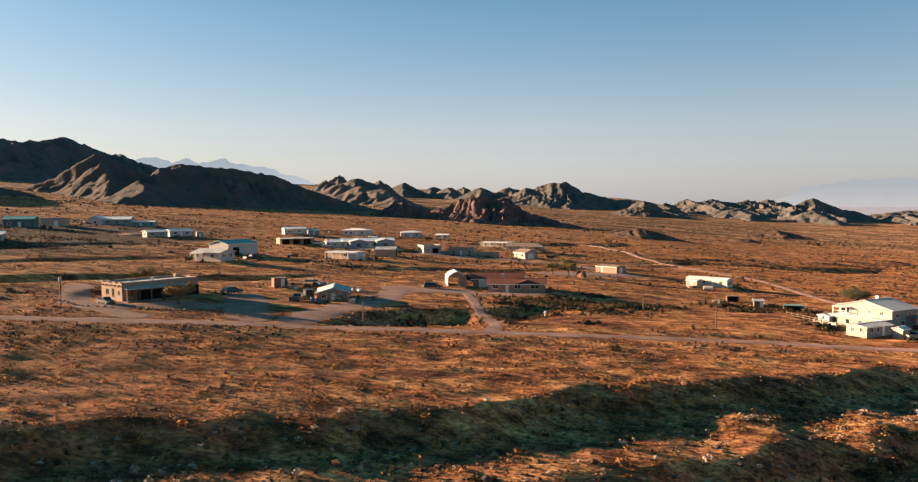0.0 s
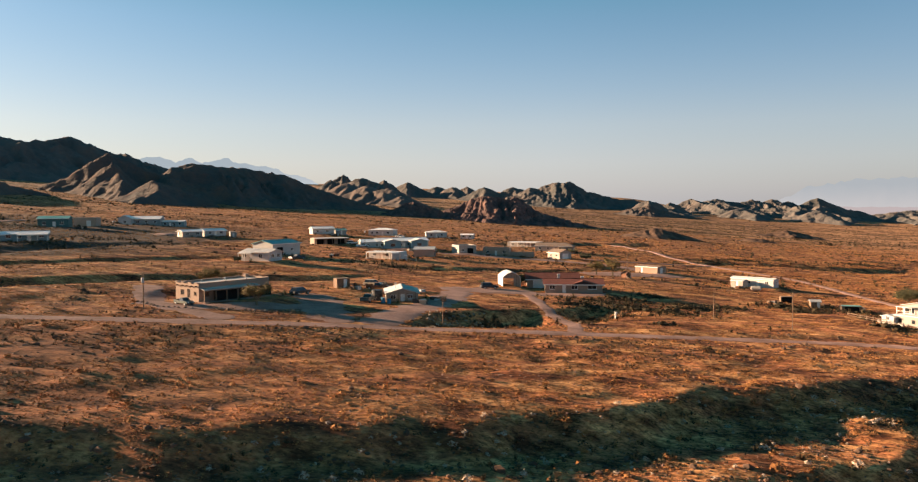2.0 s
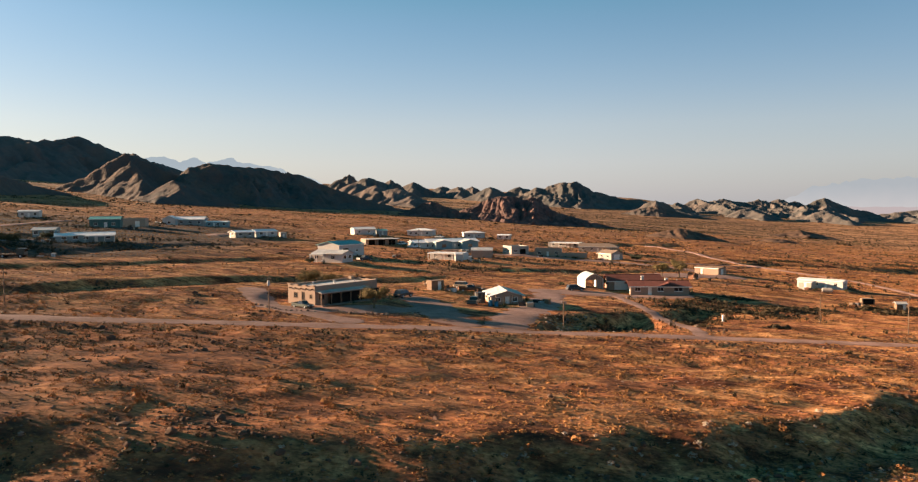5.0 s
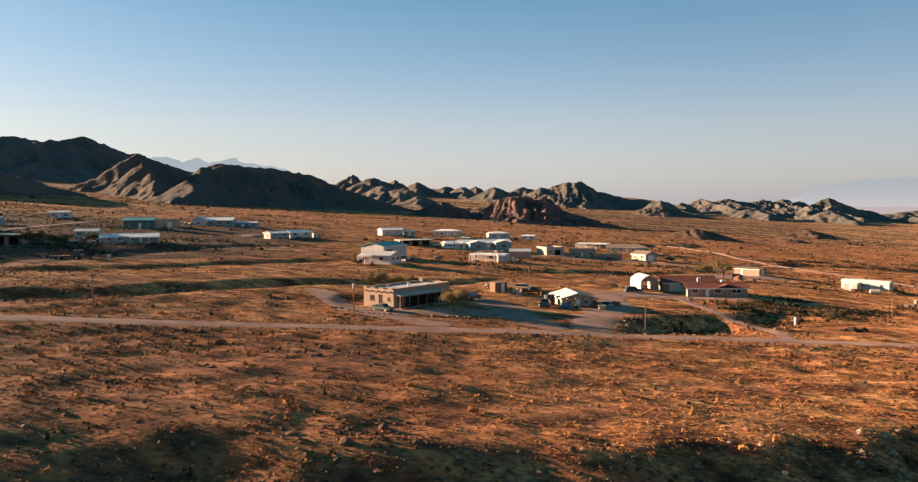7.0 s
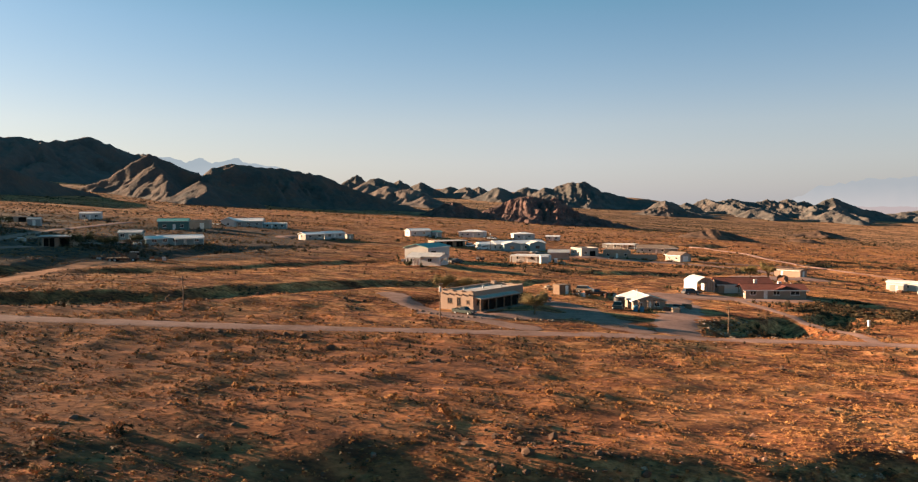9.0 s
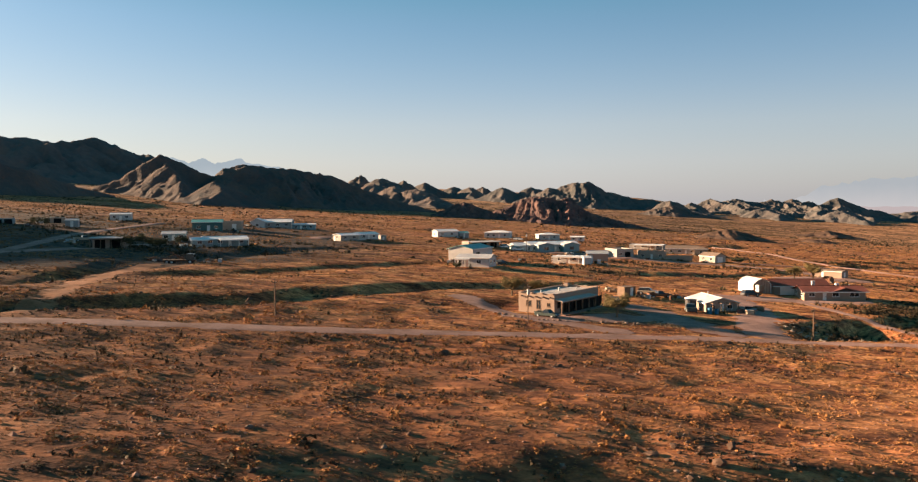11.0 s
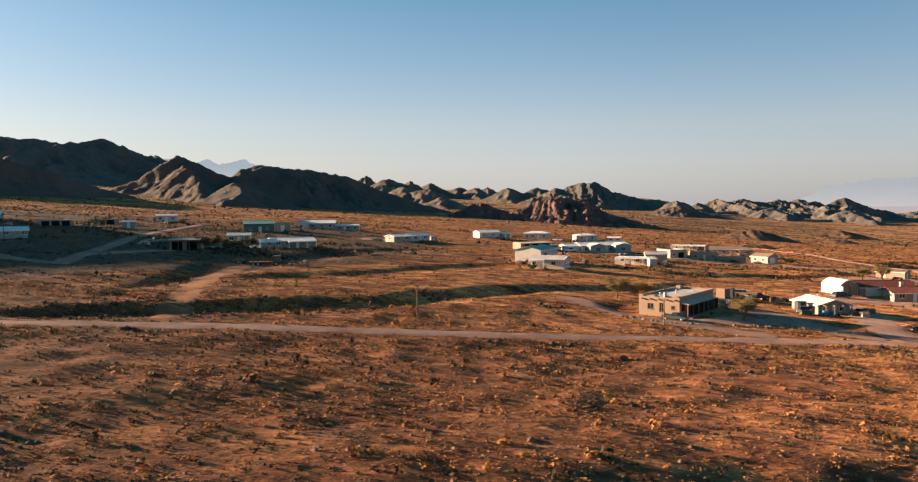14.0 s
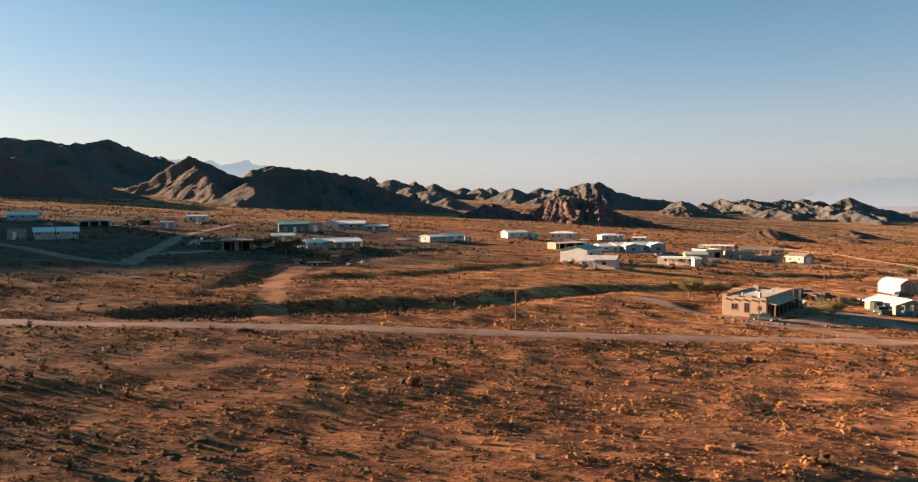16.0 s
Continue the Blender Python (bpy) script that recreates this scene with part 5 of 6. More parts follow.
house("little cream shed with a sloping roof", 85.6, 163.6, 30, 2.4, 2.2, 2.0, 0.4, M["cream"], M["white_metal"], {"r": door(0, 0.8, 1.7)}, category="shed", name="shed", over=0.15)
house("small white annex beside a terrace", 80.9, 188.0, 30, 2.6, 3.0, 1.9, 0.25, M["stucco"], M["white_metal"], {"f": win(0, w=0.8), "l": win(0, w=0.8)}, category="shed", name="shed", over=0.2)
gw = thing("garden_wall", "low cream garden wall beside a patio", "wall", 78.6, 183.6, -66)
part("wall_panel", boxes((-3.0, 3.0, -0.12, 0.12, -0.5, 1.1)), M["cream"], gw), part("pier", boxes((-3.3, -3.0, -0.2, 0.2, -0.5, 1.3)), M["cream"], gw), part("pier", boxes((3.0, 3.3, -0.2, 0.2, -0.5, 1.3)), M["cream"], gw)


def rail_fence(label, x, y, yaw, length, n):
    f = thing("fence", label, "fence", x, y, yaw)
    for k in range(n + 1):
        px = -length / 2 + length * k / n
        part("fence_post", boxes((px - 0.07, px + 0.07, -0.07, 0.07, -0.5, 1.25)), M["wood"], f)
    for hz in (0.45, 0.95):
        part("fence_rail", boxes((-length / 2, length / 2, -0.1, -0.07, hz, hz + 0.12)), M["wood"], f)
    return f


rail_fence("weathered rail fence beside the cream house", 76.0, 189.5, -72, 12, 6)
house("small open shed with a brown roof", 68.5, 220, -10, 3.2, 2.4, 1.6, 0.2, M["wood"], M["brown_roof"], {"f": [(0, 0, 2.6, 1.6)]}, style="flat", parapet=0, category="shed", name="shed")
house("small wooden shed with a pale roof", 72.0, 209.5, -10, 2.3, 2.2, 1.7, 0.3, M["wood"], M["roll_roof"], {"f": door(0.7, 0.8, 1.8)}, category="shed", name="shed", over=0.3)
house("low shed with a teal roof", 80.0, 206.5, -12, 5.0, 2.6, 1.3, 0.2, M["wood"], M["teal_metal"], {"f": [(0, 0, 3.5, 1.2)]}, style="flat", parapet=0, category="shed", name="shed")

# the group of houses on the left
c1 = house("open shelter with a white flat roof", -173.5, 201, 12, 7.5, 5, 2.8, 0, M["tan"], M["roll_roof"], {"f": [(-2.0, 0, 2.6, 2.2), (1.6, 0, 2.6, 2.2)]}, style="flat", parapet=0.1)
porch(c1, -3.9, 3.9, 2.4, 2.85, 2.6, M["roll_roof"], 4, -2.5)
house("pale blue house with a grey gabled roof", -172.5, 238.5, 14, 6.4, 5, 2.4, 0.6, M["blue_wall"], M["grey_metal"], {"f": win(-2.2, 2.2) + door(0), "r": win(0)})
b1 = house("blue house with white metal roofs", -155.5, 233.5, 28, 12.5, 6, 2.2, 0.65, M["blue_wall"], M["bright_metal"], {"f": win(-4.4, -1.6, 4.4) + door(1.2), "l": win(0), "r": win(0)})
porch(b1, -2, 6.2, 2.6, 2.15, 1.95, M["white_metal"], 4, -3.0, M["trim"])
house("small pale blue annex with a white roof", -161.0, 228.0, 28, 4.5, 4, 2.1, 0.6, M["blue_wall"], M["bright_metal"], {"f": win(0)})
house("dark teal workshop with a teal metal roof", -187, 305, 18, 11, 8, 3.4, 0.9, M["teal_wall"], M["teal_metal"], {"f": win(-3.2, 3.2) + door(0.4, 1.2, 2.2)}, category="workshop", name="workshop")
house("plain beige storage building", -184.5, 325, 12, 9.0, 7, 3.5, 0.5, M["tan"], M["roll_roof"], {"f": door(1.5, 1.8, 2.4)}, style="flat", parapet=0.15, category="shed", name="shed")
house("long white house with stepped gables", -177.5, 364, 6, 16.5, 7, 2.8, 1.2, M["grey_wall"], M["bright_metal"], {"f": win(-6, -2, 2, 6)})
house("white gabled end block", -183.5, 359, 96, 6, 6, 3.2, 1.3, M["stucco"], M["bright_metal"], {"l": win(0)})
house("long pale blue trailer home", -164, 366, 4, 10.5, 4, 2.5, 0.4, M["blue_wall"], M["bright_metal"], {"f": win(-3.5, 0.5, 3.5) + door(-1.2)}, category="mobile home", name="mobile_home", over=0.2)
house("cream house with a white low roof", -133, 306, 42, 8, 6, 2.3, 0.6, M["cream"], M["bright_metal"], {"f": win(-2, 2), "l": win(0) + door(-1.8)})
house("white house with a low gabled roof", -127, 315, 42, 9, 6, 2.3, 0.7, M["stucco"], M["bright_metal"], {"f": win(-2.4, 2.4) + door(0)})
house("tiny square cream shed", -121, 322, 30, 2.6, 2.6, 2.3, 0.3, M["cream"], M["roll_roof"], {"f": door(0, 0.8, 1.8)}, style="flat", parapet=0.1, category="shed", name="shed")
house("pale blue house with a white roof", -266, 261, 24, 9, 5, 2.2, 0.8, M["blue_wall"], M["bright_metal"], {"f": win(-3, 0, 3)})
house("low house with a pale blue metal roof", -218, 197, 34, 9.5, 5, 2.0, 0.8, M["grey_wall"], M["bright_metal"], {"f": win(-4, 0, 4), "l": win(0)})
house("small beige block shed", -224.5, 191.5, 10, 3.4, 3.0, 2.6, 0.2, M["tan"], M["roll_roof"], {"f": door(0)}, style="flat", parapet=0.1, category="shed", name="shed")
house("long low dark shed with a pale roof edge", -241, 259, 30, 10, 3.5, 1.9, 0.2, M["grey_wall"], M["roll_roof"], {"f": [(-3, 0, 2.4, 1.6), (0, 0, 2.4, 1.6), (3, 0, 2.4, 1.6)]}, style="flat", parapet=0, category="shed", name="shed")
house("low shelter with a white roof", -237.5, 285, 26, 9, 3.5, 2.0, 0.2, M["tan"], M["roll_roof"], {"f": [(-2.4, 0, 2.6, 1.7), (1.8, 0, 2.6, 1.7)]}, style="flat", parapet=0, category="shed", name="shed")
house("small grey box shed", -220, 267, 20, 4, 3, 2.3, 0.4, M["grey_wall"], M["grey_metal"], {"f": door(0)}, category="shed", name="shed", over=0.15)
house("white trailer with a pale roof", -236, 335, 16, 8.5, 4, 2.7, 0.5, M["stucco"], M["bright_metal"], {"f": win(-2.5, 2.5) + door(0)}, category="mobile home", name="mobile_home", over=0.2)
water_tank("small white round tank", -232, 268, 20, 2.2, 0.8, M["white_paint"])


# ---- trees ----
def leaf_cloud(rnd, centres, radius, count, leaf):
    tris = []
    for k in range(count):
        c = np.array(centres[rnd.integers(0, len(centres))])
        n = rnd.normal(0, 1, 3)
        n /= np.linalg.norm(n)
        p = c + n * radius * rnd.uniform(0.35, 1.0) * np.array([1, 1, 0.75])
        m = n + rnd.normal(0, 0.6, 3)
        m /= np.linalg.norm(m)
        u = np.cross(m, rnd.normal(0, 1, 3))
        u /= np.linalg.norm(u)
        v = np.cross(m, u)
        s = leaf * rnd.uniform(0.6, 1.4)
        tris += [p + u * s, p - u * s * 0.7 + v * s * 0.6, p - u * s * 0.6 - v * s * 0.7]
    return np.array(tris)


def tree(label, x, y, height, spread, leaf_mat, seed, leaves=900, trunk_share=0.3, category="tree", leaf=0.2):
    t = thing("tree", label, category, x, y, seed * 37 % 360)
    rnd = np.random.default_rng(seed)
    bm, tips = bmesh.new(), []
    fork = Vector((rnd.uniform(-0.1, 0.1), rnd.uniform(-0.1, 0.1), height * trunk_share))
    rod(bm, (0, 0, -0.3), fork, 0.05 * height, 0.035 * height, 7)
    for k in range(7):
        a = 6.283 * k / 7 + rnd.uniform(-0.4, 0.4)
        out = spread * 0.5 * rnd.uniform(0.35, 0.75)
        mid = fork + Vector((math.cos(a) * out * 0.6, math.sin(a) * out * 0.6, height * rnd.uniform(0.18, 0.32)))
        rod(bm, fork, mid, 0.024 * height, 0.015 * height, 5)
        for s in range(2):
            b = a + rnd.uniform(-0.7, 0.7)
            tip = mid + Vector((math.cos(b) * out * 0.7, math.sin(b) * out * 0.7, height * rnd.uniform(0.02, 0.30)))
            rod(bm, mid, tip, 0.014 * height, 0.005 * height, 4)
            tips += [tuple(tip), tuple((mid + tip) / 2)]
    part("trunk", bm, M["bark"], t)
    v = leaf_cloud(rnd, tips, spread * 0.2, leaves, leaf)
    crown = new("crown", mesh_of("crown", v, np.arange(len(v)).reshape(-1, 3), leaf_mat))
    crown.parent = t
    return t


tree("feathery yellow-green palo verde beside the porch", -55.0, 137.0, 4.3, 5.0, M["leaf"], 3, 9000, 0.22, leaf=0.075)
tree("low spreading olive tree behind the adobe house", -72.0, 160.5, 4.4, 5.0, M["leaf"], 7, 7000, 0.25, leaf=0.085)
tree("low olive tree at the corner of the adobe house", -67.0, 159.0, 3.8, 4.6, M["leaf"], 6, 6000, 0.25, leaf=0.08)
tree("dark bushy tree beside the carport", -3.6, 211.0, 3.6, 4.2, M["leaf_dark"], 9, 1100, 0.25)
tree("dark hedge tree at the garage", -5.2, 217.0, 3.2, 4.0, M["leaf_dark"], 10, 900, 0.2)
tree("tall sparse yellow-green tree behind the red-roofed house", 26.8, 259.5, 6.4, 5.6, M["leaf"], 11, 6000, 0.3, leaf=0.11)
tree("smaller pale green tree next to a tall one", 21.8, 262.0, 4.6, 5.4, M["leaf"], 12, 5000, leaf=0.11)
tree("rounded olive tree behind the cream house", 106.0, 228.0, 5.2, 9.0, M["leaf_dark"], 13, 7000, leaf=0.13)
tree("dark tree over the shelter", -168.2, 200.5, 3.4, 6.5, M["leaf_dark"], 14, 3500, leaf=0.14)
tree("dark tree by the shelter yard", -163.5, 205.0, 3.0, 6.0, M["leaf_dark"], 15, 3000, leaf=0.14)
tree("dark tree near the blue house", -166.0, 228.0, 3.0, 4.5, M["leaf_dark"], 16, 2500, leaf=0.13)
tree("dark bush beside the low shed", -229.0, 262.0, 3.0, 7.0, M["leaf_dark"], 17, 1000, 0.2)
tree("olive tree beside the front house", -85.5, 219.5, 1.8, 2.6, M["leaf_dark"], 18, 500, 0.2)
tree("olive bush tree behind the garage", 27.5, 338.0, 3.0, 6.0, M["leaf_dark"], 19, 800, 0.2)
tree("green shrub tree beside the tan house", 26.0, 379.0, 3.0, 6.0, M["leaf_dark"], 20, 700, 0.2)


# ---- utility poles ----
def utility_pole(label, x, y, h, arm=0.0, can=False):
    p = thing("utility_pole", label, "pole", x, y, 15, group="poles along the road")
    bm = bmesh.new()
    rod(bm, (0, 0, -1), (0, 0, h), 0.11, 0.075, 10)
    part("pole", bm, M["wood"], p)
    if arm:
        part("crossarm", boxes((-arm / 2, arm / 2, 0.1, 0.2, h - 0.6, h - 0.48)), M["wood"], p)
        for s in (-0.9, 0.9, 0.35):
            bm = bmesh.new()
            rod(bm, (s * arm / 2, 0.15, h - 0.48), (s * arm / 2, 0.15, h - 0.28), 0.05, 0.03, 6)
            part("insulator", bm, M["dark"], p)
    if can:
        bm = bmesh.new()
        rod(bm, (0, -0.32, h - 1.6), (0, -0.32, h - 0.8), 0.22, 0.22, 10)
        part("transformer", bm, M["grey_metal"], p, "pale grey transformer can")
    return p


utility_pole("weathered wooden utility pole with a transformer", -70.3, 126.0, 6.0, 1.0, True)
utility_pole("short wooden utility pole beside the wash", -22.0, 138.3, 5.6, 0.7)
utility_pole("tall bare wooden utility pole by the road", 45.0, 154.0, 7.6, 0.9)
utility_pole("thin wooden utility pole by the road", -106.5, 114.5, 5.2, 0.8)
utility_pole("thin wooden utility pole on the slope", 33.0, 165.0, 5.6)
utility_pole("wooden utility pole in the hamlet", -63.0, 306.0, 8.0, 1.4, True)
utility_pole("wooden utility pole beside far houses", -214.0, 190.0, 6.5, 1.0)
utility_pole("wooden utility pole near tan sheds", 38.0, 296.0, 6.0)
post = thing("marker_post", "white square marker post beside the road", "post", 12.1, 161.0, 10)
part("post", boxes((-0.18, 0.18, -0.18, 0.18, -0.3, 1.35)), M["trim"], post), part("cap", boxes((-0.22, 0.22, -0.22, 0.22, 1.35, 1.45)), M["trim"], post)


# ---- vehicles ----
def wheel(parent, x, y, r=0.36, w=0.24):
    s = 1 if y > 0 else -1
    bm = bmesh.new()
    rod(bm, (x, y - w / 2, r), (x, y + w / 2, r), r, r, 14)
    t = part("wheel", bm, M["rubber"], parent)
    bm = bmesh.new()
    rod(bm, (x, y + s * w / 2, r), (x, y + s * (w / 2 + 0.03), r), r * 0.58, r * 0.5, 10)
    part("rim", bm, M["grey_metal"], t)


def vehicle(label, x, y, yaw, paint, style="pickup", name="pickup_truck"):
    """A car in profile sections: lower body, cabin with raked glass, wheels, bumpers and lamps."""
    c = thing(name, label, "vehicle", x, y, yaw)
    L, W = (5.2, 1.9) if style == "pickup" else (4.5, 1.8)
    bm = bmesh.new()
    side = [(-L / 2, 0.45), (-L / 2 + 0.1, 0.92), (L / 2 - 1.3, 0.98), (L / 2 - 0.25, 0.86), (L / 2, 0.6), (L / 2 - 0.05, 0.4), (-L / 2 + 0.1, 0.36)]
    prism(bm, [(px, -W / 2, pz) for px, pz in side], (0, W, 0))
    bmesh.ops.bevel(bm, geom=bm.edges[:], offset=0.05, segments=1, affect="EDGES")
    part("body", bm, paint, c)
    a, b = (-0.6, 1.1) if style == "pickup" else (-2.0, 1.0)
    bm = bmesh.new()
    lo = [(a, -W / 2 + 0.08, 0.95), (b, -W / 2 + 0.08, 0.95), (b, W / 2 - 0.08, 0.95), (a, W / 2 - 0.08, 0.95)]
    hi = [(a + 0.2, -W / 2 + 0.24, 1.52), (b - 0.6, -W / 2 + 0.24, 1.52), (b - 0.6, W / 2 - 0.24, 1.52), (a + 0.2, W / 2 - 0.24, 1.52)]
    va, vb = [bm.verts.new(p) for p in lo], [bm.verts.new(p) for p in hi]
    bm.faces.new(va[::-1]), bm.faces.new(vb)
    for i in range(4):
        bm.faces.new((va[i], va[(i + 1) % 4], vb[(i + 1) % 4], vb[i]))
    part("cabin_glass", bm, M["glass"], c)
    part("cabin_roof", boxes((a + 0.18, b - 0.58, -W / 2 + 0.22, W / 2 - 0.22, 1.52, 1.58)), paint, c)
    if style == "pickup":
        part("cargo_bed", boxes((-L / 2 + 0.05, -0.75, -W / 2, -W / 2 + 0.08, 0.9, 1.12), (-L / 2 + 0.05, -0.75, W / 2 - 0.08, W / 2, 0.9, 1.12), (-L / 2 + 0.02, -L / 2 + 0.1, -W / 2, W / 2, 0.9, 1.12)), paint, c)
    for wx in (-L / 2 + 0.95, L / 2 - 0.95):
        for wy in (-W / 2 + 0.1, W / 2 - 0.1):
            wheel(c, wx, wy)
    for s in (-1, 1):
        part("headlight", boxes((L / 2 - 0.1, L / 2 - 0.02, s * 0.62 - 0.16, s * 0.62 + 0.16, 0.62, 0.8)), M["trim"], c)
        part("bumper", boxes((s * L / 2 - 0.08, s * L / 2 + 0.08, -W / 2 + 0.1, W / 2 - 0.1, 0.42, 0.58)), M["dark"], c)
    return c


vehicle("dark green pickup truck parked by the adobe house", -66.8, 134.0, -35, M["green_paint"]).scale = (0.8, 0.8, 0.8)
vehicle("dark off-road car parked in the yard", -52.2, 157.5, 60, M["dark"], "car", "car")
vehicle("dark green truck parked beside the cabin", -38.0, 155.6, 80, M["green_paint"])
vehicle("rusty old pickup in a row of junk cars", -39.5, 177.0, 10, M["rust"])
vehicle("tan old car in a row of junk cars", -41.0, 182.0, -20, M["tan_paint"], "car", "car")
vehicle("dark car parked beside the white carport", -13.9, 195.3, 15, M["dark"], "car", "car")
vehicle("white pickup parked behind the hamlet", -66.0, 318.5, 20, M["white_paint"])
vehicle("pale car under a hamlet awning", -71.0, 322.0, 30, M["white_paint"], "car", "car")
vehicle("dark car by the blue house", -154.5, 236.0, 20, M["dark"], "car", "car")
vehicle("tan pickup near the shelter", -187.0, 213.0, 40, M["tan_paint"])


def flatbed_truck(label, x, y, yaw):
    """An old flatbed truck with a boom and slatted racks."""
    c = thing("flatbed_truck", label, "vehicle", x, y, yaw)
    part("chassis", boxes((-3.6, 3.6, -0.45, 0.45, 0.55, 0.8)), M["rust"], c)
    bm = boxes((1.6, 3.4, -1.1, 1.1, 0.8, 2.3))
    bmesh.ops.bevel(bm, geom=bm.edges[:], offset=0.12, segments=2, affect="EDGES")
    part("cab", bm, M["green_paint"], c)
    part("windscreen", boxes((3.38, 3.43, -0.9, 0.9, 1.5, 2.1)), M["glass"], c)
    part("bed", boxes((-3.7, 1.4, -1.2, 1.2, 0.85, 1.0)), M["wood"], c)
    for k in range(6):
        for s in (-1, 1):
            part("stake", boxes((-3.6 + 0.95 * k, -3.5 + 0.95 * k, s * 1.15 - 0.05, s * 1.15 + 0.05, 1.0, 2.0)), M["rust"], c)
    bm = bmesh.new()
    rod(bm, (1.0, 0, 1.0), (-2.6, 0.4, 3.0), 0.14, 0.08, 8)
    part("boom", bm, M["rust"], c)
    for wx in (-2.6, -1.5, 2.5):
        for wy in (-0.95, 0.95):
            wheel(c, wx, wy, 0.48, 0.3)
    return c


flatbed_truck("old dark flatbed truck with a boom and stake sides", -147.5, 181.0, 10)


# ---- yard clutter ----
def drum(label, x, y, mat, h=0.9, r=0.3):
    d = thing("drum", label, "drum", x, y, 0)
    bm = bmesh.new()
    rod(bm, (0, 0, -0.05), (0, 0, h), r, r, 14)
    part("drum_body", bm, mat, d)
    bm = bmesh.new()
    for k in (0.33, 0.66, 0.98):
        rod(bm, (0, 0, h * k - 0.02), (0, 0, h * k + 0.02), r * 1.06, r * 1.06, 14)
    part("hoop", bm, mat, d)
    return d


drum("bright blue plastic rain barrel", -34.8, 154.2, M["blue_plastic"], 1.1, 0.42)
drum("bright blue plastic barrel beside the cabin", -33.6, 154.0, M["blue_plastic"], 1.0, 0.38)
drum("dark round water tank at the cabin wall", -36.9, 160.2, M["dark"], 2.2, 1.1)
drum("rusty steel drum among scrap", -37.5, 174.5, M["rust"])
drum("rusty steel drum among scrap", -44.2, 175.5, M["rust"])


def crate_pile(label, x, y, yaw, seed):
    """A heap of crossed planks, a box and a pallet."""
    c = thing("scrap_pile", label, "scrap", x, y, yaw, group="scrap in the yards")
    r = random.Random(seed)
    for k in range(5):
        w, d, h = r.uniform(0.5, 1.6), r.uniform(0.5, 1.2), r.uniform(0.3, 0.9)
        px, py = r.uniform(-1.6, 1.6), r.uniform(-1.2, 1.2)
        part("crate", boxes((px - w / 2, px + w / 2, py - d / 2, py + d / 2, -0.2, h), (px - w / 2 - 0.03, px + w / 2 + 0.03, py - d / 2 - 0.03, py + d / 2 + 0.03, h * 0.7, h * 0.82)),
             M[r.choice(["wood", "rust", "tan_paint", "grey_metal", "dark"])], c)
    for k in range(4):
        a = r.uniform(0, 3.1)
        bm = bmesh.new()
        rod(bm, (-1.6 * math.cos(a), -1.6 * math.sin(a), r.uniform(0, 0.4)), (1.6 * math.cos(a), 1.6 * math.sin(a), r.uniform(0.3, 1.1)), 0.07, 0.07, 4)
        part("plank", bm, M["wood"], c)
    return c


def brush_heap(label, x, y, yaw, seed):
    """A tangle of dead grey branches."""
    c = thing("brush_heap", label, "brush heap", x, y, yaw, group="brush heaps in the yard")
    r = random.Random(seed)
    for k in range(26):
        a, out, px, py = r.uniform(0, 6.283), r.uniform(0.5, 1.1), r.uniform(-1.8, 1.8), r.uniform(-0.7, 0.7)
        bm = bmesh.new()
        rod(bm, (px, py, -0.05), (px + math.cos(a) * out, py + math.sin(a) * out * 0.6, r.uniform(0.15, 0.65)), 0.035, 0.012, 4)
        part("branch", bm, M["wood"] if k % 3 else M["bark"], c)
    return c


for k, (px, py) in enumerate([(-51.6, 132.6), (-48.6, 131.4), (-58.6, 131.2), (-55.2, 132.0), (-45.6, 131.6), (-60.8, 132.0), (-42.4, 130.6)]):
    brush_heap("tangled heap of dead grey branches", px, py, 25 * k, 700 + k)


for k, (px, py) in enumerate([(-36.5, 178.5), (-44.0, 172.5), (-38.8, 186.5), (-48.5, 184.0), (-33.5, 175.5), (-27.5, 156.0), (-24.0, 161.0),
                              (-66.5, 262.0), (63.0, 214.0), (75.0, 213.0), (84.0, 209.5), (66.0, 256.0), (-170.0, 228.0), (-163.0, 222.0), (-154.0, 183.0), (-141.0, 185.5), (-228.0, 255.0), (-186.0, 205.0), (-30.0, 178.0)]):
    crate_pile("weathered heap of crates, planks and scrap", px, py, 37 * k, 500 + k)


for k, (px, py) in enumerate([(-60, 321), (-45, 317), (-70, 331), (-15, 317.5), (0, 324), (11, 330), (21, 383), (-92, 391), (-65, 423), (-37, 443), (-124, 305), (-139, 311), (-175, 361),
                              (-192, 366), (-175, 301), (-196, 313), (-227, 317), (-249, 247), (81, 178), (98, 178), (86, 199), (-74, 245), (-88, 238), (-40, 262), (-54, 259)]):
    crate_pile("small cluttered heap of crates and boards", px, py, 53 * k, 900 + k)
vehicle("pale old car beside the white cluster house", -38.0, 321.0, 15, M["tan_paint"], "car", "car")
vehicle("dark pickup beside the barn", -73.5, 240.0, 50, M["dark"])
vehicle("white pickup beside the hipped house", -62.5, 421.0, -20, M["white_paint"])
vehicle("dark car beside the long white house", -171.0, 369.5, 10, M["dark"], "car", "car")
vehicle("tan pickup by the cream house", 88.0, 163.0, 20, M["tan_paint"])


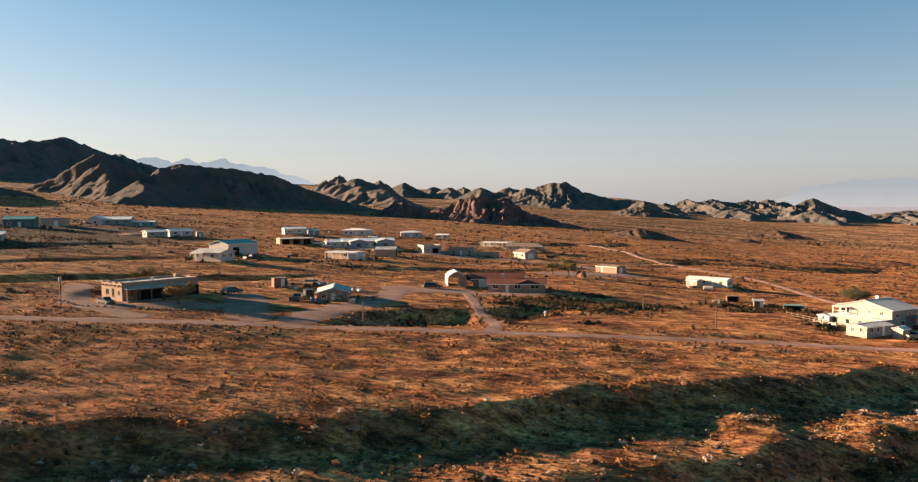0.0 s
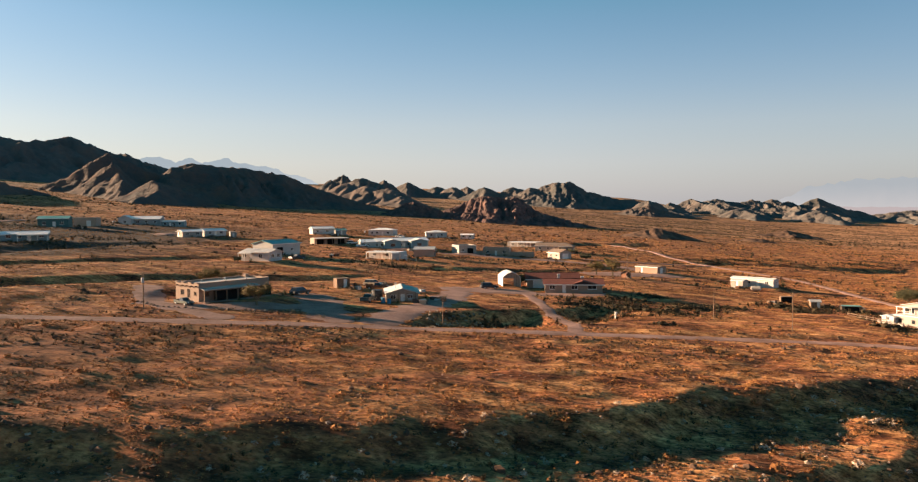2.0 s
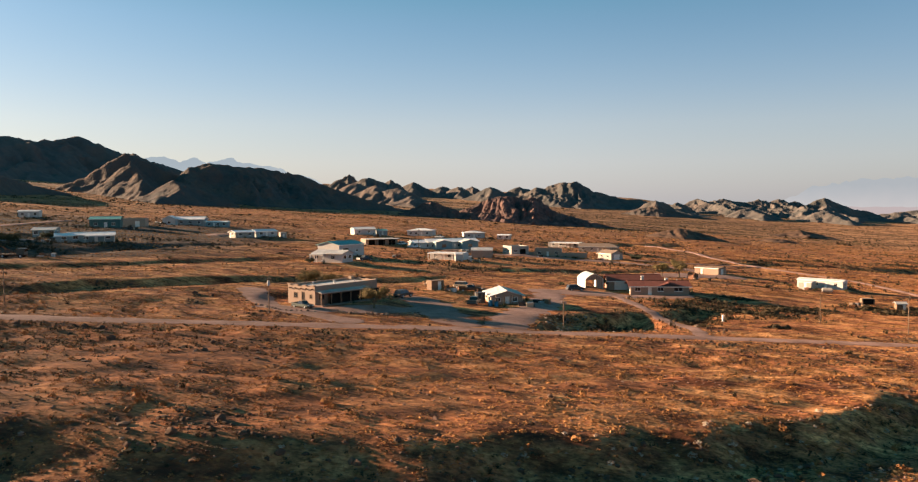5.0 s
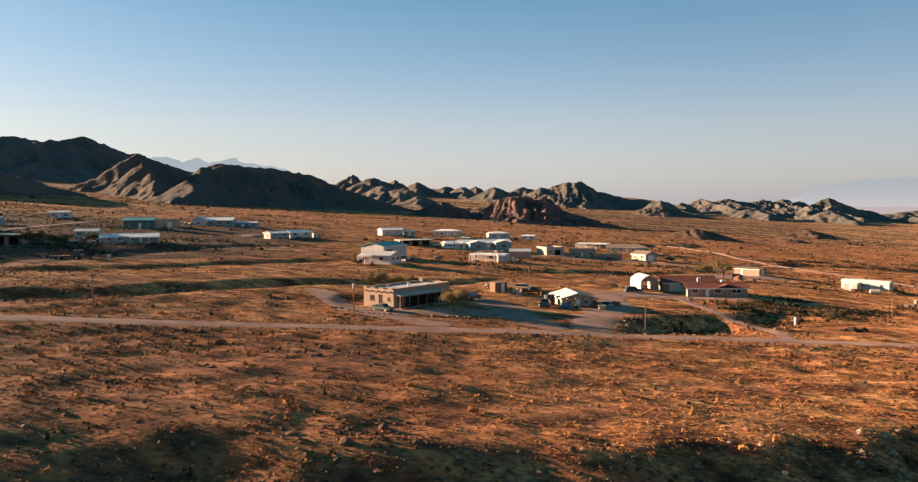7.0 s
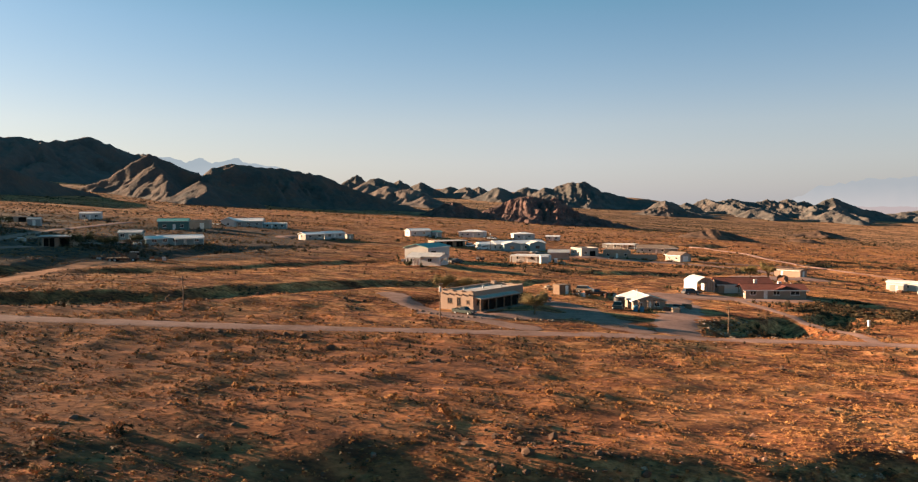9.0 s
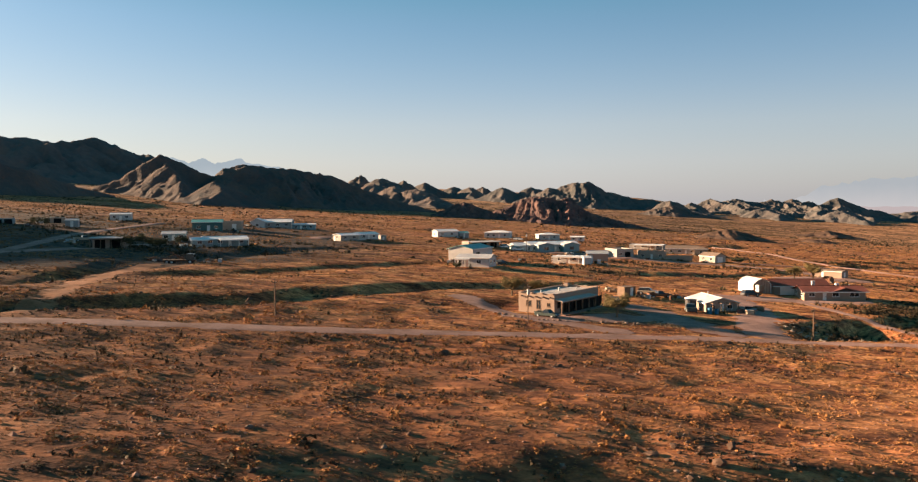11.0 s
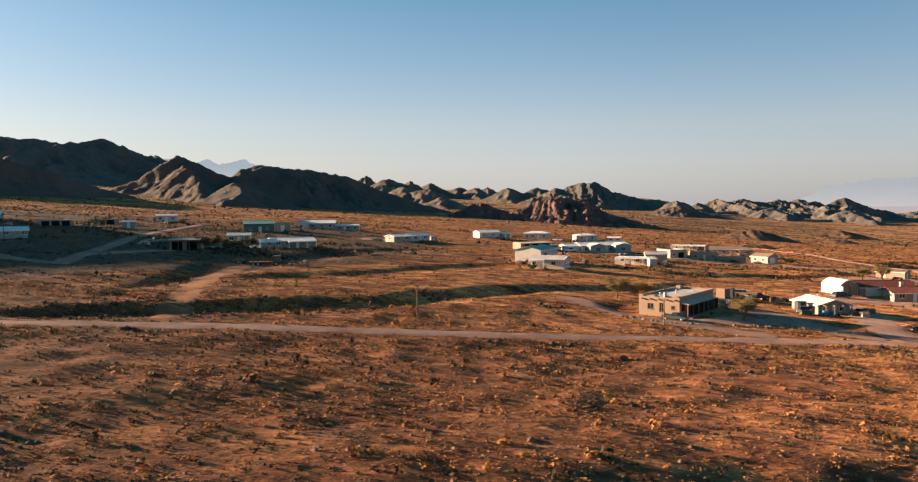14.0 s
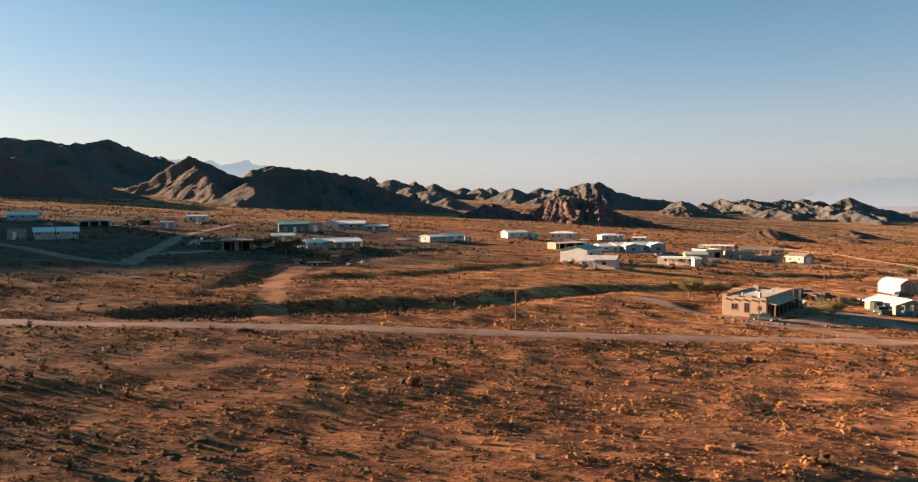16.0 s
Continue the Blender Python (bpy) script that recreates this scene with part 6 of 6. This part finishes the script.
def boulder(label, x, y, size, mat, seed):
    b = thing("boulder", label, "boulder", x, y, seed * 53 % 360, group="boulders edging the drives")
    r = random.Random(seed)
    bm = bmesh.new()
    bmesh.ops.create_icosphere(bm, subdivisions=2, radius=size)
    for v in bm.verts:
        v.co *= 1 + 0.35 * noise.noise(v.co * (1.6 / size) + Vector((seed, 0, 0)))
        v.co.z = v.co.z * 0.7 + size * 0.25
    part("rock", bm, mat, b)
    return b


edge = random.Random(9)
for line in ([(-75.5, 134), (-69.5, 129.8), (-63, 130.5)], [(-58, 131.5), (-51, 133.5), (-47, 137)], [(-24.6, 140), (-20, 147), (-14, 152)]):
    for (ax, ay), (bx, by) in zip(line[:-1], line[1:]):
        for k in range(7):
            f = (k + edge.uniform(-0.3, 0.3)) / 7
            boulder("rough boulder edging the dirt drive", ax + (bx - ax) * f, ay + (by - ay) * f + edge.uniform(-0.5, 0.5), edge.uniform(0.16, 0.36), M[edge.choice(["stone", "stone", "pale_stone"])], edge.randint(1, 900))


# ---- desert plants and stones ----
rng = np.random.default_rng(7)


def in_view(x, y, spare=6.0):
    return (x > -112 - 0.66 * y - spare) & (x < 2 + 0.575 * y + spare)


def free_of_tracks(x, y, keep=0.9):
    ok = np.ones(x.shape, bool)
    for _, width, nodes in TRACKS:
        d, _, _ = to_line(x, y, nodes)
        ok &= d > width * 0.5 * keep
    for px, py, r in PADS:
        ok &= np.hypot(x - px, y - py) > r * 0.95
    return ok


def wash_depth(x, y):
    """How deep in a wash or under a bank a place lies, 0 to 1."""
    deep = np.zeros(x.shape)
    for X, Y, depth, steep, floor, gentle in WASHES:
        s = np.interp(x, X, Y) - y
        deep = np.maximum(deep, smooth(-1, 4, s) * (1 - smooth(steep + floor + 6, steep + floor + 20, s)) * (x > X[0]) * (x < X[-1]))
    return deep


def scatter(density, x0, x1, y0, y1, patch, seed, want_wash=0.0, seen=True):
    n = int(density * (x1 - x0) * (y1 - y0))
    x, y = rng.uniform(x0, x1, n), rng.uniform(y0, y1, n)
    keep = in_view(x, y) if seen else x < 1e9
    x, y = x[keep], y[keep]
    chance = (0.55 if want_wash < 1 else 0.3) + 1.4 * fbm(x * 0.6, y, patch, 3, seed) + want_wash * wash_depth(x, y)
    keep = rng.random(len(x)) < chance
    x, y = x[keep], y[keep]
    keep = free_of_tracks(x, y)
    return x[keep], y[keep]


def shrub_shape(blades, leaves, height, spread, leaf, seed):
    """Triangles of one shrub of unit size: stems that fan out from the root, and leaf sprays over a lumpy dome."""
    r = np.random.default_rng(seed)
    tris = []
    for _ in range(blades):
        a, e = r.uniform(0, 6.283), r.uniform(0.35, 1.35)
        d = np.array([math.cos(a) * math.cos(e) * spread, math.sin(a) * math.cos(e) * spread, math.sin(e) * height]) * r.uniform(0.7, 1.1)
        side = np.array([-math.sin(a), math.cos(a), 0]) * leaf * 0.35
        root = np.array([math.cos(a), math.sin(a), 0]) * 0.1 * spread
        tris.append([root - side, root + side, d])
    for _ in range(leaves):
        a, e = r.uniform(0, 6.283), math.asin(r.uniform(0.02, 1.0))
        n = np.array([math.cos(a) * math.cos(e), math.sin(a) * math.cos(e), math.sin(e)])
        c = n * np.array([spread, spread, height]) * r.uniform(0.6, 1.0)
        n = n + r.normal(0, 0.26, 3)
        n /= np.linalg.norm(n)
        u = np.cross(n, r.normal(0, 1, 3))
        u /= np.linalg.norm(u)
        v = np.cross(n, u)
        s = leaf * r.uniform(0.6, 1.3)
        tris.append([c + u * s, c - u * s * 0.6 + v * s * 0.9, c - u * s * 0.5 - v * s * 0.8])
    return np.array(tris)


def spread_out(name, label, category, x, y, shapes, sizes, mat, sink=0.03, flat=1.0):
    """All the plants or stones of one kind as one mesh."""
    z = ground_array(x, y) - sink
    vs = []
    pick = rng.integers(0, len(shapes), len(x))
    for k, shape in enumerate(shapes):
        idx = np.nonzero(pick == k)[0]
        a, s = rng.uniform(0, 6.283, len(idx)), sizes[idx]
        c, sn = np.cos(a)[:, None, None], np.sin(a)[:, None, None]
        t = shape[None] * s[:, None, None, None]
        tall = rng.uniform(0.75, 1.25, len(idx))[:, None, None] * flat
        v = np.stack([t[..., 0] * c - t[..., 1] * sn + x[idx][:, None, None], t[..., 0] * sn + t[..., 1] * c + y[idx][:, None, None], t[..., 2] * tall + z[idx][:, None, None]], -1)
        vs.append(v.reshape(-1, 3))
    v = np.concatenate(vs)
    ob = new(name, mesh_of(name, v, np.arange(len(v)).reshape(-1, 3), mat))
    return tagged(ob, label, category, kind="stuff")


dry_near = [shrub_shape(5, 8, 0.6, 1.0, 0.24, 40 + k) for k in range(8)]
dry_mid = [shrub_shape(2, 6, 0.5, 1.1, 0.30, 50 + k) for k in range(6)]
round_near = [shrub_shape(6, 30, 0.9, 0.85, 0.22, 90 + k) for k in range(5)]
dry_far = [shrub_shape(0, 4, 0.45, 1.1, 0.5, 60 + k) for k in range(5)]
green_near = [shrub_shape(34, 16, 0.95, 0.8, 0.13, 70 + k) for k in range(6)]
green_mid = [shrub_shape(3, 11, 0.85, 0.85, 0.42, 80 + k) for k in range(5)]

x, y = scatter(4.1, -185, 112, 46, 130, 6.0, 301)
spread_out("dry_brush", "dry golden-orange desert brush in low tufts", "shrubs", x, y, dry_near, 0.10 + rng.gamma(2.0, 0.065, len(x)), M["dry"])
x, y = scatter(0.5, -165, 70, -45, 48, 8.0, 308, 0.0, False)
spread_out("dry_brush", "dry low desert brush on the open flat", "shrubs", x, y, dry_mid, 0.16 + rng.gamma(2.0, 0.09, len(x)), M["dry"])
x, y = scatter(2.55, -250, 145, 130, 240, 8.0, 302)
spread_out("dry_brush", "dry golden desert brush beyond the road", "shrubs", x, y, dry_mid, 0.11 + rng.gamma(2.0, 0.06, len(x)), M["dry"])
x, y = scatter(0.065, -250, 145, 46, 240, 14.0, 303, 1.6)
spread_out("creosote_bush", "olive-brown creosote bushes", "shrubs", x, y, green_near, 0.22 + rng.gamma(2.0, 0.12, len(x)), M["green"])
x, y = scatter(0.055, -185, 112, 46, 140, 16.0, 311)
spread_out("dry_brush", "rounded golden-brown bushes on the flat", "shrubs", x, y, round_near, 0.28 + rng.gamma(2.0, 0.10, len(x)), M["dry"])
# a darker belt of brush along the near side of the road
x, y = rng.uniform(-175, 25, 2000), rng.uniform(0, 20, 2000)
road_x, road_y = [n[0] for n in TRACKS[0][2]][::-1], [n[1] for n in TRACKS[0][2]][::-1]
y = np.interp(x, road_x, road_y) - 3.2 - y
k = rng.random(len(x)) < 0.45 + 0.9 * fbm(x, y, 11.0, 3, 321)
x, y = x[k], y[k]
k = free_of_tracks(x, y) & in_view(x, y)
x, y = x[k], y[k]
spread_out("creosote_bush", "dark low brush along the road", "shrubs", x, y, green_near, 0.2 + rng.gamma(2.0, 0.09, len(x)), M["green"])
x, y = scatter(1.1, -420, 290, 240, 480, 14.0, 304)
spread_out("dry_brush", "dry golden desert brush across the plain", "shrubs", x, y, dry_far, 0.15 + rng.gamma(2.0, 0.07, len(x)), M["dry"])
x, y = scatter(0.055, -420, 290, 240, 520, 20.0, 305, 0.8)
spread_out("creosote_bush", "olive-brown creosote bushes across the plain", "shrubs", x, y, green_mid, 0.28 + rng.gamma(2.0, 0.13, len(x)), M["green"])
x, y = scatter(0.05, -800, 580, 480, 1000, 30.0, 306)
spread_out("dry_brush", "distant dry desert brush", "shrubs", x, y, dry_far, 0.45 + rng.gamma(2.0, 0.16, len(x)), M["dry"])
x, y = scatter(0.018, -1150, 1450, 520, 2300, 40.0, 307)
spread_out("creosote_bush", "distant dotted creosote scrub", "shrubs", x, y, dry_far, 0.6 + rng.gamma(2.0, 0.28, len(x)), M["green"])

x, y = scatter(0.0075, -1700, 2150, 1000, 3300, 60.0, 309)
k = x > -350 - 0.15 * (y - 1000)
x, y = x[k], y[k]
spread_out("creosote_bush", "faint scrub dots on the far plain", "shrubs", x, y, dry_far, 1.2 + rng.gamma(2.0, 0.5, len(x)), M["green"], flat=0.8)

x, y = [], []
for px, py, wide, deep, n in ((71, 203, 9, 6, 130), (62, 207, 6, 4, 60), (12, 183, 14, 7, 230), (2, 152, 6, 4, 90), (10, 165, 8, 5, 110), (-12, 147, 8, 4, 90), (28, 171, 8, 4, 60), (40, 190, 9, 5, 60), (-8, 300, 26, 8, 120), (24, 300, 12, 6, 90), (-45, 240, 14, 5, 90), (-160, 222, 16, 10, 120), (-176, 204, 9, 6, 110), (-158, 201, 10, 5, 120), (-148, 226, 12, 5, 130), (-142, 265, 12, 5, 110), (-240, 290, 14, 6, 120), (-195, 291, 16, 6, 100), (-172, 213, 12, 8, 90), (-225, 262, 18, 12, 120), (-205, 230, 16, 12, 90)):
    x += list(px + wide * rng.normal(0, 0.6, n))
    y += list(py + deep * rng.normal(0, 0.6, n))
x, y = np.array(x), np.array(y)
k = free_of_tracks(x, y)
x, y = x[k], y[k]
spread_out("creosote_bush", "dark bare brush between the yards", "shrubs", x, y, green_near, 0.3 + rng.gamma(2.0, 0.17, len(x)), M["green"])
x, y = [], []
for px, py, wide, n in ((97, 403, 9, 150), (120, 421, 10, 160), (146, 441, 7, 90), (147, 388, 9, 150), (210, 481, 12, 170), (247, 536, 10, 120), (305, 598, 13, 130), (318, 709, 14, 120), (424, 846, 16, 120), (28, 204, 4, 60), (34, 189, 5, 90),
                        (45, 195, 4, 60), (63, 205, 4, 60), (66, 198, 4, 70), (76, 213, 3, 40), (84, 203, 3, 50), (74, 174, 3, 40), (79, 179, 3, 40), (7, 174, 4, 80), (21, 192, 5, 70), (19, 176, 5, 110), (25, 176, 4, 80), (34, 185, 4, 60), (20, 152, 2, 25)):
    x += list(px + wide * rng.normal(0, 0.62, n))
    y += list(py + wide * rng.normal(0, 0.40, n))
x, y = np.array(x), np.array(y)
k = free_of_tracks(x, y)
x, y = x[k], y[k]
spread_out("creosote_bush", "dark brush gathered in shallow washes", "shrubs", x, y, green_mid, 0.32 + rng.gamma(2.0, 0.17, len(x)), M["green"], flat=0.8)
x, y = [], []
for px, py, r in PADS:
    n = int(5 * r)
    a, d = rng.uniform(0, 6.283, n), r * rng.uniform(0.75, 1.7, n)
    x += list(px + d * np.cos(a))
    y += list(py + d * np.sin(a))
x, y = np.array(x), np.array(y)
k = np.all([np.hypot(x - px, y - py) > r * 0.72 for px, py, r in PADS], axis=0) & (fbm(x, y, 9.0, 2, 351) > -0.25)
for _, width, nodes in TRACKS:
    k &= to_line(x, y, nodes)[0] > width * 0.5
x, y = x[k], y[k]
spread_out("garden_shrub", "dark olive shrubs round the houses", "shrubs", x, y, green_near, 0.35 + rng.gamma(2.0, 0.18, len(x)), M["leaf_dark"])


def stone_shape(seed):
    """Twenty facets of a lumpy stone."""
    r = np.random.default_rng(seed)
    bm = bmesh.new()
    bmesh.ops.create_icosphere(bm, subdivisions=1, radius=1.0)
    pts = np.array([v.co[:] for v in bm.verts]) * (1 + r.uniform(-0.28, 0.22, (len(bm.verts), 1)))
    pts *= np.array([1.0, r.uniform(0.6, 0.95), r.uniform(0.45, 0.7)])
    pts[:, 2] += 0.2
    tris = np.array([[pts[v.index] for v in f.verts] for f in bm.faces])
    bm.free()
    return tris


stones = [stone_shape(s) for s in range(6)]


def pebble_shape(seed):
    """Eight facets of a small angular stone."""
    r = np.random.default_rng(seed)
    p = np.array([[1, 0, 0.1], [0, 1, 0.1], [-1, 0, 0.1], [0, -1, 0.1], [0, 0, 0.75], [0, 0, -0.5]]) * r.uniform(0.6, 1.25, (6, 1)) + r.normal(0, 0.12, (6, 3))
    return np.array([[p[a], p[(a + 1) % 4], p[4]] for a in range(4)] + [[p[(a + 1) % 4], p[a], p[5]] for a in range(4)])


pebbles = [pebble_shape(s) for s in range(7)]
x, y = scatter(1.3, -185, 112, 46, 128, 6.0, 315, 0.3)
spread_out("gravel", "loose pinkish gravel and small stones", "gravel", x, y, pebbles, rng.gamma(2.0, 0.028, len(x)) + 0.04, M["pebble"], sink=0.01)
x, y = scatter(0.05, -185, 112, 46, 150, 7.0, 311, 0.6)
spread_out("stone", "dark weathered desert stones", "stones", x, y, stones, rng.gamma(2.0, 0.045, len(x)) + 0.06, M["stone"])
x, y = scatter(0.04, -75, 112, 46, 150, 9.0, 312, 0.0)
k = rng.random(len(x)) < 0.9 * wash_depth(x, y) * smooth(-60, -20, x)
x, y = x[k], y[k]
spread_out("pale_stone", "pale rounded stones along the wash", "stones", x, y, stones, rng.gamma(2.0, 0.04, len(x)) + 0.06, M["pale_stone"])
x, y = scatter(0.8, -185, 112, 48, 150, 8.0, 313, 0.0)
k = (fbm(x, y, 12.0, 3, 314) > 0.2) | (rng.random(len(x)) < 0.8 * wash_depth(x, y))
x, y = x[k], y[k]
spread_out("dark_stone", "patches of dark varnished stones", "stones", x, y, stones, rng.gamma(2.0, 0.065, len(x)) + 0.08, M["basalt"])
x, y = scatter(0.75, -185, 75, 46, 125, 8.0, 341, 0.8)
k = rng.random(len(x)) < np.clip(0.5 * smooth(-20, -75, x + 30 * fbm(x, y, 25.0, 2, 342)) + 0.5 * smooth(80, 66, y + 8 * fbm(x, y, 10.0, 2, 343)) * smooth(-60, -80, x) + 1.0 * wash_depth(x, y), 0, 1)
x, y = x[k], y[k]
spread_out("creosote_bush", "low dark brush on the stony flats", "shrubs", x, y, dry_near, 0.16 + rng.gamma(2.0, 0.10, len(x)), M["green"])
x, y = scatter(0.3, -140, 112, 46, 150, 9.0, 331, 0.0)
k = rng.random(len(x)) < 0.8 * wash_depth(x, y) * smooth(-60, -20, x)
x, y = x[k], y[k]
spread_out("brittlebush", "pale dry rounded brittlebush along the wash", "shrubs", x, y, round_near, 0.16 + rng.gamma(2.0, 0.09, len(x)), M["pale_brush"])
